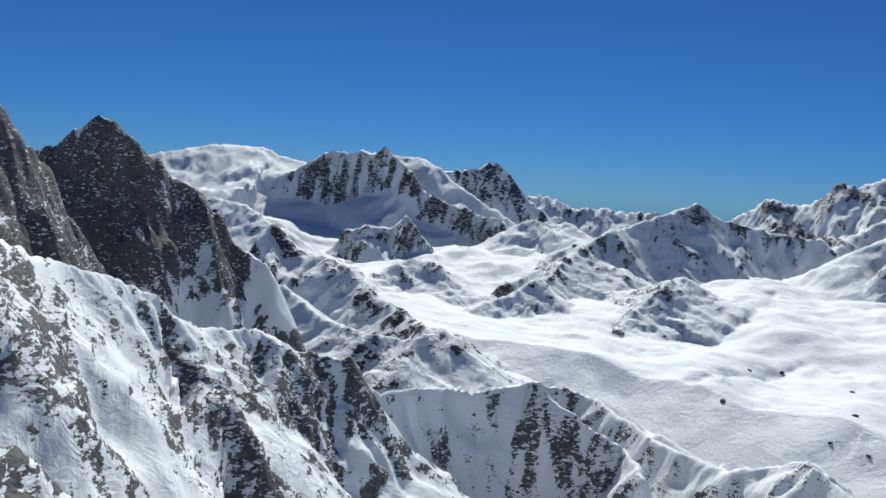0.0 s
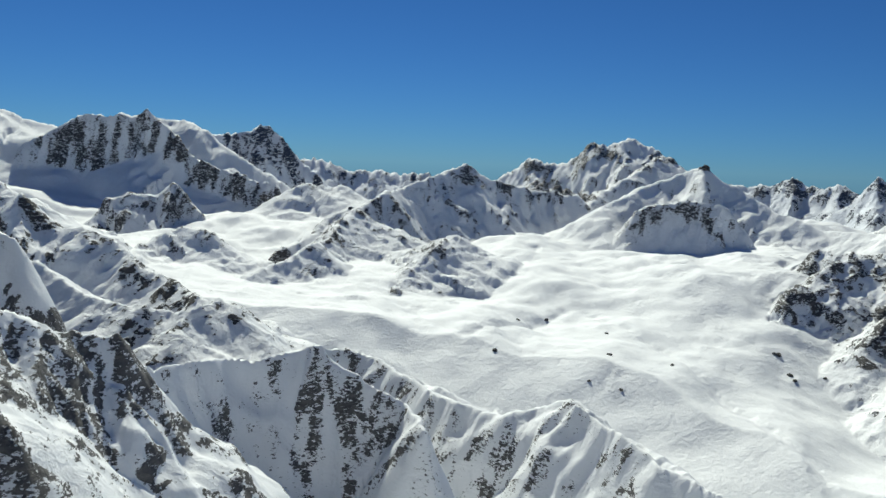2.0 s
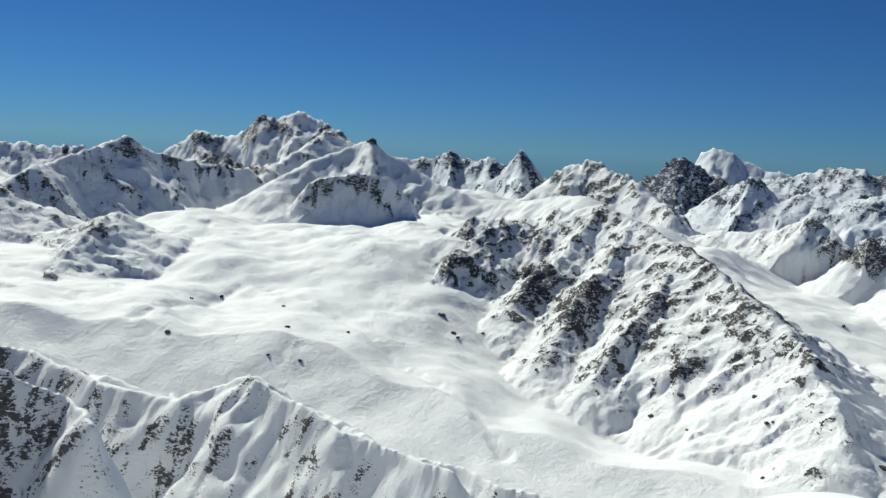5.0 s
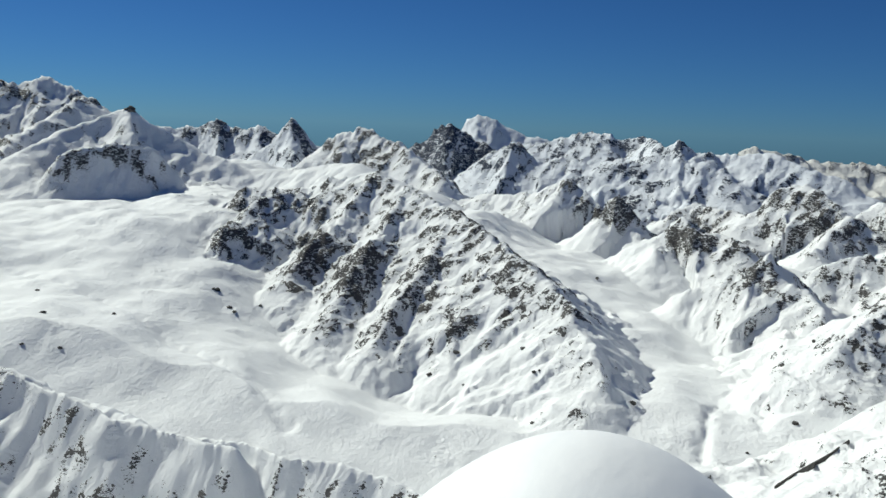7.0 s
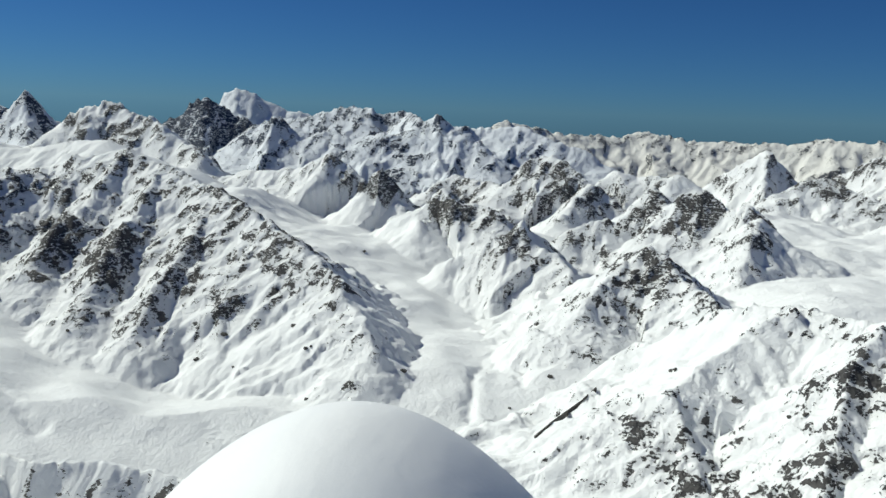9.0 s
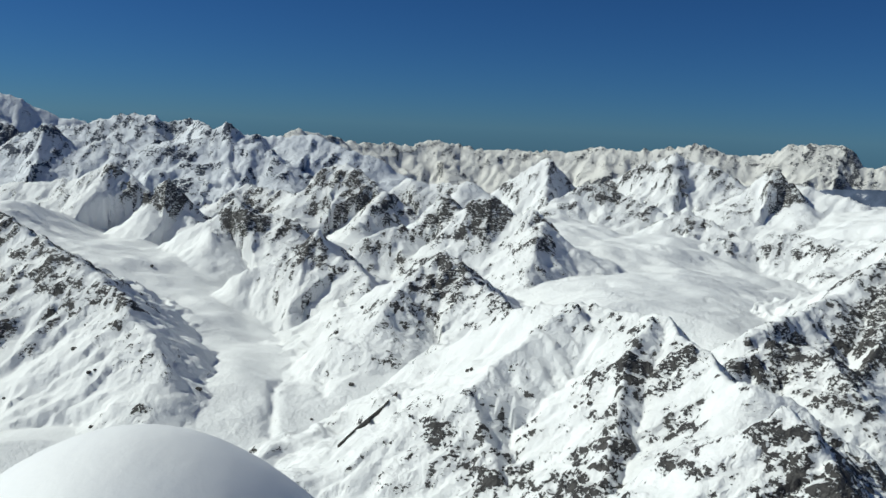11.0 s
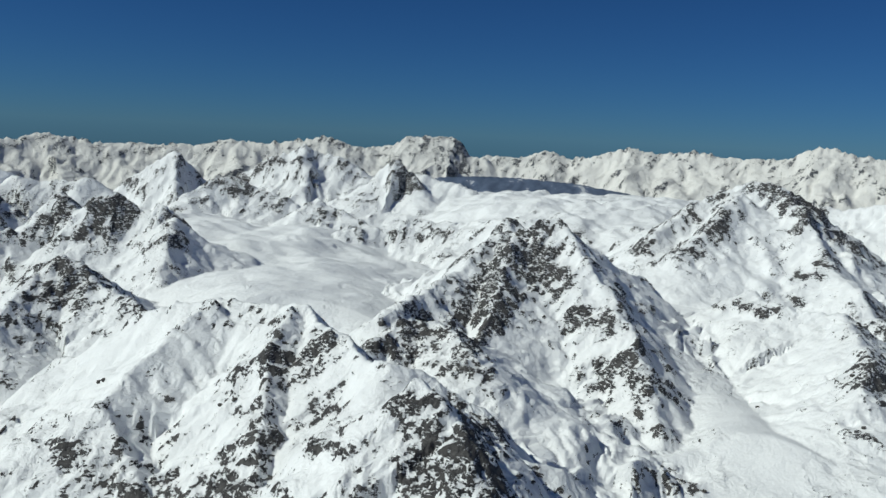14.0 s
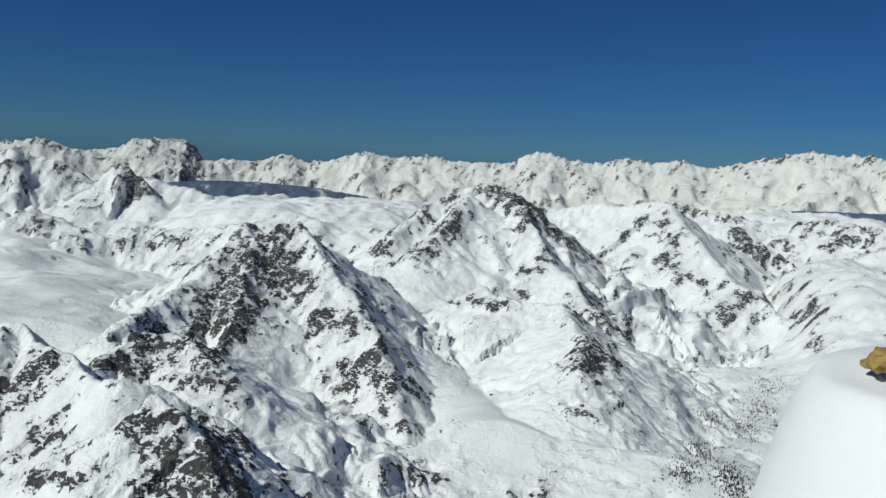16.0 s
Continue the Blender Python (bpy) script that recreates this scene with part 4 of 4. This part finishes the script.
LABELS = {
    "dark_rock_peak": ("rock_peak", "near-vertical dark brown rock peak dusted with snow"),
    "snow_slope": ("snow_slope", "steep sunlit snow slope with broken dark rock ribs"),
    "near_ridge": ("shaded_ridge", "shaded ridge face with snow gullies and grey rock"),
    "long_ridge": ("long_ridge", "long sharp snow ridge with small rocks along its crest"),
    "mid_spur": ("snow_spur", "white snow spur with a rocky knife-edge crest"),
    "ice_dome": ("ice_dome", "broad smooth white glacier dome on the skyline"),
    "shaded_peak": ("shaded_peak", "tall pointed peak with a blue shaded north face"),
    "horn": ("horn_peak", "sharp snowy horn with steep shaded rock flanks"),
    "far_needles": ("needle_range", "low row of distant needles, blue-grey from painted haze"),
    "foot_rock": ("rock_buttress", "dark rock buttress capped with glacier snow"),
    "glacier_rock": ("glacier_island", "small rock islands rising from the white glacier"),
    "wedge_peak": ("wedge_peak", "wedge-shaped snow peak with fluted flanks and rock bands"),
    "massif": ("broad_massif", "broad snowy massif with several summits and grey rock walls"),
    "tower_dome": ("dome_peak", "rounded snow dome with a dark rock band below its top"),
    "white_pyramid": ("white_pyramid", "small white pyramid peak with fluted snow faces"),
    "small_teeth": ("toothed_ridge", "row of small dark rock teeth behind a glacier"),
    "knob_ridge": ("knob_ridge", "knobbly dark ridge falling from a rounded summit"),
    "blue_peak": ("blue_peak", "distant dark rock peak with little snow, tinted haze blue"),
    "white_summit": ("white_summit", "distant high white summit above all its neighbours"),
    "jagged_range": ("jagged_range", "distant jagged range of rock needles and snow, tinted blue-grey for haze"),
    "round_snow_top": ("round_summit", "distant rounded white summit with rocks below"),
    "crag_ridge": ("crag_ridge", "big snow ridge with a face full of black crags"),
    "valley_side": ("snow_terrace", "gently rolling snow terrace with a few rocks"),
    "middle_crags": ("crag_wall", "snowy crags with dark bare rock walls above a glacier"),
    "triangle_peak": ("triangle_peak", "small triangular snow peak with a rocky flank"),
    "castle_crags": ("castle_crag", "castle-like dark crags streaked with snow"),
    "saw_ridge": ("saw_ridge", "saw-toothed rock ridge with snow in its gullies"),
    "shade_pyramid": ("pyramid_peak", "pointed pyramid peak with one face in blue shade"),
    "rock_knoll": ("rock_knoll", "brown-grey rocky knoll above a snowy terrace"),
    "nose_ridge": ("nose_ridge", "rounded sunlit snow ridge with fluted slopes and black cliffs"),
    "crest_ridge": ("crest_ridge", "high rocky crest with black slabs and clean snow couloirs"),
    "crest_back": ("back_ridge", "low snowy ridge speckled with rock behind a glacier"),
    "next_ridge": ("side_ridge", "long side ridge with rock ribs falling to a deep valley"),
    "third_ridge": ("third_ridge", "snow ridge with scattered rock ribs beyond a deep valley"),
    "fourth_ridge": ("low_ridge", "low rounded snow ridge above the forest line"),
    "pale_range": ("pale_range", "distant pale limestone range covered in snow"),
    "table_mountain": ("table_mountain", "distant flat-topped mountain with a blue shaded wall"),
    "inner_peaks": ("inner_massif", "cluster of snowy peaks and dark crags round a glacier"),
    "forest_slope_two": ("forest_slope", "distant dark forested slope below a pale range, blue from painted haze"),
    "forest_slope": ("forest_slope", "distant dark forested valley slope, blue from painted haze"),
}

groups = []
for r in RIDGES:
    if r[1] not in groups:
        groups.append(r[1])
ids = {g: [k for k, r in enumerate(RIDGES) if r[1] == g] for g in groups}
ground = sheet("ground", QUADS[FACE_OWNER == -1], MID)
tagged(ground, "smooth white glacier and valley floor under deep snow", "snowfield", kind="structure")
summit = sheet("summit_slope", QUADS[FACE_OWNER == -2], NEAR)
tagged(summit, "steep snowy flanks of the summit underfoot", "mountain", kind="structure")
PART_WORDS = ("spur", "rib", "band", "foot", "bump", "slab", "knob", "back", "front", "wall", "spine")
for g in groups:
    d = np.mean([math.hypot(*RIDGES[k][6].mean(0)[:2]) for k in ids[g]])
    material = FOREST if g.startswith("forest") else NEAR if d < 620 else MID if d < 3000 else FAR if g in ("pale_range", "table_mountain") else FAR_HAZE_BLUE
    body = None
    for k in ids[g]:
        words = [p for p in PART_WORDS if p in RIDGES[k][0]]
        for flank in sorted((2 * k, 2 * k + 1), key=lambda f: -int((FACE_OWNER == f).sum())):
            for p in sorted(set(FACE_PATCH[FACE_OWNER == flank].tolist())):
                mask = FACE_PATCH == p
                if body is None:
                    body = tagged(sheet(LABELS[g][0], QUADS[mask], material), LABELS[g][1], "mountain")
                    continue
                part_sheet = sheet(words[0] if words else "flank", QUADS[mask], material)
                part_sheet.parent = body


# ---- the summit snow close to the camera ----
SNOW, st, sb = nodes("wind_packed_snow")
geo = st.nodes.new("ShaderNodeNewGeometry").outputs["Position"]
st.links.new(ramp(st, noise_node(st, geo, 1.2, 5), (0.3, (0.84, 0.85, 0.87)), (0.7, (0.9, 0.9, 0.9))), sb.inputs["Base Color"])
sb.inputs["Roughness"].default_value = 0.6
sbump = st.nodes.new("ShaderNodeBump")
sbump.inputs["Strength"].default_value, sbump.inputs["Distance"].default_value = 0.25, 0.02
st.links.new(noise_node(st, geo, 9.0, 8), sbump.inputs["Height"])
st.links.new(sbump.outputs[0], sb.inputs["Normal"])


def polar_mound(name, centre, top, radius, profile, seed, rough=0.02):
    """A rounded snow body: height falls from top by profile(r / radius, angle)."""
    bm = bmesh.new()
    rings, spokes = 48, 96
    grid = []
    for i in range(rings + 1):
        row = []
        for j in range(spokes):
            a, q = 2 * math.pi * j / spokes, (i / rings)
            x, y = centre[0] + radius * q * math.cos(a), centre[1] + radius * q * math.sin(a)
            z = top - profile(q, a) + rough * noise.fractal(Vector((x * 0.7, y * 0.7, seed)), 1.0, 2.0, 4)
            row.append(bm.verts.new((x, y, z)))
        grid.append(row)
    for i in range(rings):
        for j in range(spokes):
            k = (j + 1) % spokes
            bm.faces.new((grid[i][j], grid[i + 1][j], grid[i + 1][k], grid[i][k]))
    bmesh.ops.remove_doubles(bm, verts=bm.verts, dist=1e-4)
    bmesh.ops.recalc_face_normals(bm, faces=bm.faces)
    for fc in bm.faces:
        fc.smooth = True
    me = bpy.data.meshes.new(name)
    bm.to_mesh(me)
    bm.free()
    me.materials.append(SNOW)
    return new(name, me)


mound = polar_mound("snow_mound", (3.16, 1.57), 0.37, 2.25, lambda q, a: 3.15 * q ** 1.9 + 16 * max(q - 0.7, 0) ** 1.5, 3.0, 0.012)
tagged(mound, "smooth rounded white snow cornice on the summit edge", "snow mound")

boulder_rock, bt, bb = nodes("weathered_gneiss")
bgeo = bt.nodes.new("ShaderNodeNewGeometry").outputs["Position"]
bt.links.new(ramp(bt, noise_node(bt, bgeo, 0.6, 8, 0.7), (0.35, (0.02, 0.02, 0.02)), (0.7, (0.13, 0.12, 0.11))), bb.inputs["Base Color"])
bb.inputs["Roughness"].default_value = 0.85
lichen_rock, lt, lb = nodes("ochre_lichen_rock")
lgeo = lt.nodes.new("ShaderNodeNewGeometry").outputs["Position"]
lt.links.new(ramp(lt, noise_node(lt, lgeo, 14.0, 8, 0.7), (0.3, (0.12, 0.07, 0.02)), (0.55, (0.36, 0.24, 0.07)), (0.75, (0.45, 0.36, 0.2))), lb.inputs["Base Color"])
lb.inputs["Roughness"].default_value = 0.9


def ground_height(x, y):
    d, a = math.hypot(x, y), math.atan2(x, y)
    i = min(max(np.searchsorted(dist, d), 1), len(dist) - 1)
    j = min(max(np.searchsorted(az, a if a > az[0] else a + 2 * math.pi), 1), len(az) - 1)
    u = (d - dist[i - 1]) / (dist[i] - dist[i - 1])
    v = ((a if a > az[0] else a + 2 * math.pi) - az[j - 1]) / (az[j] - az[j - 1])
    return float((Z[i - 1, j - 1] * (1 - v) + Z[i - 1, j] * v) * (1 - u) + (Z[i, j - 1] * (1 - v) + Z[i, j] * v) * u)


def sighted(bearing, up):
    """The place on the ground that the summit sees at this bearing and height angle, in degrees."""
    a = radians(bearing)
    j = int(np.argmin(np.abs(az - a)))
    rise = (Z[:, j] - 1.6) / dist
    seen = np.nonzero((rise >= math.tan(radians(up))) & (dist > 60))[0]
    i = int(seen[0]) if len(seen) else len(dist) - 1
    x, y = dist[i] * math.sin(a), dist[i] * math.cos(a)
    return Vector((x, y, ground_height(x, y)))


def rough_rock(name, place, size, flat, seed, material):
    """An angular rock, sunk a little into the snow."""
    bm = bmesh.new()
    bmesh.ops.create_icosphere(bm, subdivisions=3, radius=1)
    for v in bm.verts:
        c = v.co.normalized()
        k = 1 + 0.45 * noise.noise(c * 1.3 + Vector((seed, 0, 0))) + 0.22 * noise.noise(c * 3.1 + Vector((0, seed, 0)))
        k = min(k, 0.86 + 0.28 * noise.cell(c * 1.2 + Vector((seed, seed, 0))))
        v.co = Vector((c.x * k * size, c.y * k * size * 0.8, c.z * k * size * flat))
    for fc in bm.faces:
        fc.smooth = False
    me = bpy.data.meshes.new(name)
    bm.to_mesh(me)
    bm.free()
    me.materials.append(material)
    ob = new(name, me)
    ob.matrix_world = pose(place[0], place[1], place[2] + 0.15 * size * flat, 0, 0, seed * 57 % 360)
    return ob


# dark boulders that stand out of the snowfields
SIGHTS = [(19.30, -12.71), (27.13, -12.43), (31.27, -12.76), (25.85, -14.39), (28.03, -14.66), (37.55, -11.33), (38.59, -12.62), (40.64, -12.53), (20.77, -10.50), (22.71, -10.43)]
SIGHTS += [(37.79, -11.45), (38.90, -12.85), (26.82, -11.04), (58.88, -14.93), (59.75, -16.46), (54.83, -17.68), (52.41, -17.02), (66.65, -17.92)]
SIGHTS += [(59.81, -19.84), (54.23, -15.52), (74.30, -20.08), (77.08, -17.85), (85.18, -16.62), (92.89, -18.46), (63.66, -9.84), (60.12, -16.45), (44.46, -14.66)]
SIGHTS += [(77.64, -12.58), (76.99, -17.83), (93.81, -18.20), (95.99, -17.65), (85.45, -16.57), (82.32, -12.82), (75.93, -14.36)]
SIGHTS += [(134.75, -13.69), (141.39, -16.13), (135.74, -16.59), (129.45, -16.37), (132.67, -22.70), (126.61, -22.07)]
for i, (bearing, up) in enumerate(SIGHTS):
    p = sighted(bearing, up)
    ob = rough_rock("boulder", p, math.hypot(p.x, p.y) * (0.0018 + 0.003 * random.random()), 0.6, 1.7 * i + 1, boulder_rock)
    tagged(ob, "dark angular boulder standing out of the snow", "rock", "boulders on the snowfields")

# the rock tower on top of the snow dome
p = (1309.5, 2060.3, 13.5)
tower = rough_rock("rock_tower", Vector(p) - Vector((0, 0, 9)), 25.0, 0.65, 4.0, boulder_rock)
tagged(tower, "small dark rock tower on the top of a snow dome", "rock")

# a dark straight wall beside a track in the valley
ends = [sighted(*s) for s in [(76.19, -21.85), (77.24, -20.97), (78.41, -20.00), (79.38, -19.24), (80.24, -18.47)]]
bm = bmesh.new()
for a, b in zip(ends[:-1], ends[1:]):
    along = (b - a).normalized()
    side = Vector((-along.y, along.x, 0)).normalized() * 1.3
    up = Vector((0, 0, 2.6))
    down = Vector((0, 0, -3))
    vs = [bm.verts.new(q) for q in (a - side + down, a + side + down, b + side + down, b - side + down,
                                    a - side * 0.5 + up, a + side * 0.5 + up, b + side * 0.5 + up, b - side * 0.5 + up)]
    for f in ((3, 2, 1, 0), (4, 5, 6, 7), (0, 1, 5, 4), (1, 2, 6, 5), (2, 3, 7, 6), (3, 0, 4, 7)):
        bm.faces.new([vs[i] for i in f])
me = bpy.data.meshes.new("avalanche_wall")
bm.to_mesh(me)
bm.free()
me.materials.append(boulder_rock)
tagged(new("avalanche_wall", me), "long dark straight stone wall beside a snowy track", "wall")

# conifers on the lower slopes
needles, nt, nb = nodes("conifer_needles")
nt.links.new(ramp(nt, noise_node(nt, nt.nodes.new("ShaderNodeNewGeometry").outputs["Position"], 0.2, 4), (0.3, (0.012, 0.018, 0.016)), (0.7, (0.035, 0.045, 0.04))), nb.inputs["Base Color"])
nb.inputs["Roughness"].default_value = 0.9
verts, faces = [], []
PATCHES = [(143.81, -18.48), (145.72, -19.58), (146.50, -16.65), (144.33, -16.27), (147.24, -15.30), (146.18, -20.54), (142.86, -20.04), (147.63, -13.99)]
for bearing, up in PATCHES:
    for _ in range(260):
        p = sighted(bearing + random.gauss(0, 0.5), up + random.gauss(0, 0.4))
        p.x, p.y = p.x + random.gauss(0, 5), p.y + random.gauss(0, 5)
        p.z = ground_height(p.x, p.y)
        h = random.uniform(1.4, 3.4)
        for low, top, wide in ((0.1, 0.7, 0.24), (0.45, 1.0, 0.16)):
            base_i = len(verts)
            turn = random.random() * 6
            for q in range(6):
                a = turn + q * math.pi / 3
                r = h * wide * random.uniform(0.75, 1.15)
                verts.append((p.x + r * math.cos(a), p.y + r * math.sin(a), p.z + h * low))
            verts.append((p.x, p.y, p.z + h * top))
            faces += [(base_i + q, base_i + (q + 1) % 6, base_i + 6) for q in range(6)]
me = bpy.data.meshes.new("conifers")
me.from_pydata(verts, [], faces)
me.materials.append(needles)
tagged(new("conifers", me), "sparse dark conifers on the lower snow slopes", "trees", kind="stuff")


# the snowed-up block at the end of the summit, with a patch of bare rock
def ledge(q, a):
    t = min(max((q - 0.4) / 0.6, 0), 1)
    return 0.14 * q * q + 3.6 * t * t * (3 - 2 * t) * (0.85 + 0.15 * math.sin(3 * a)) + 14 * max(q - 0.85, 0)


block = polar_mound("snow_block", (3.7 * math.sin(radians(157.8)), 3.7 * math.cos(radians(157.8))), 0.91, 1.42, ledge, 8.0, 0.05)
tagged(block, "snow-covered summit block with steep edges", "snow block")
lichen = rough_rock("lichen_rock", (1.645, -3.09, 0.94), 0.095, 0.6, 2.2, lichen_rock)
tagged(lichen, "ochre lichen-covered rock bare on top of the snow block", "rock")
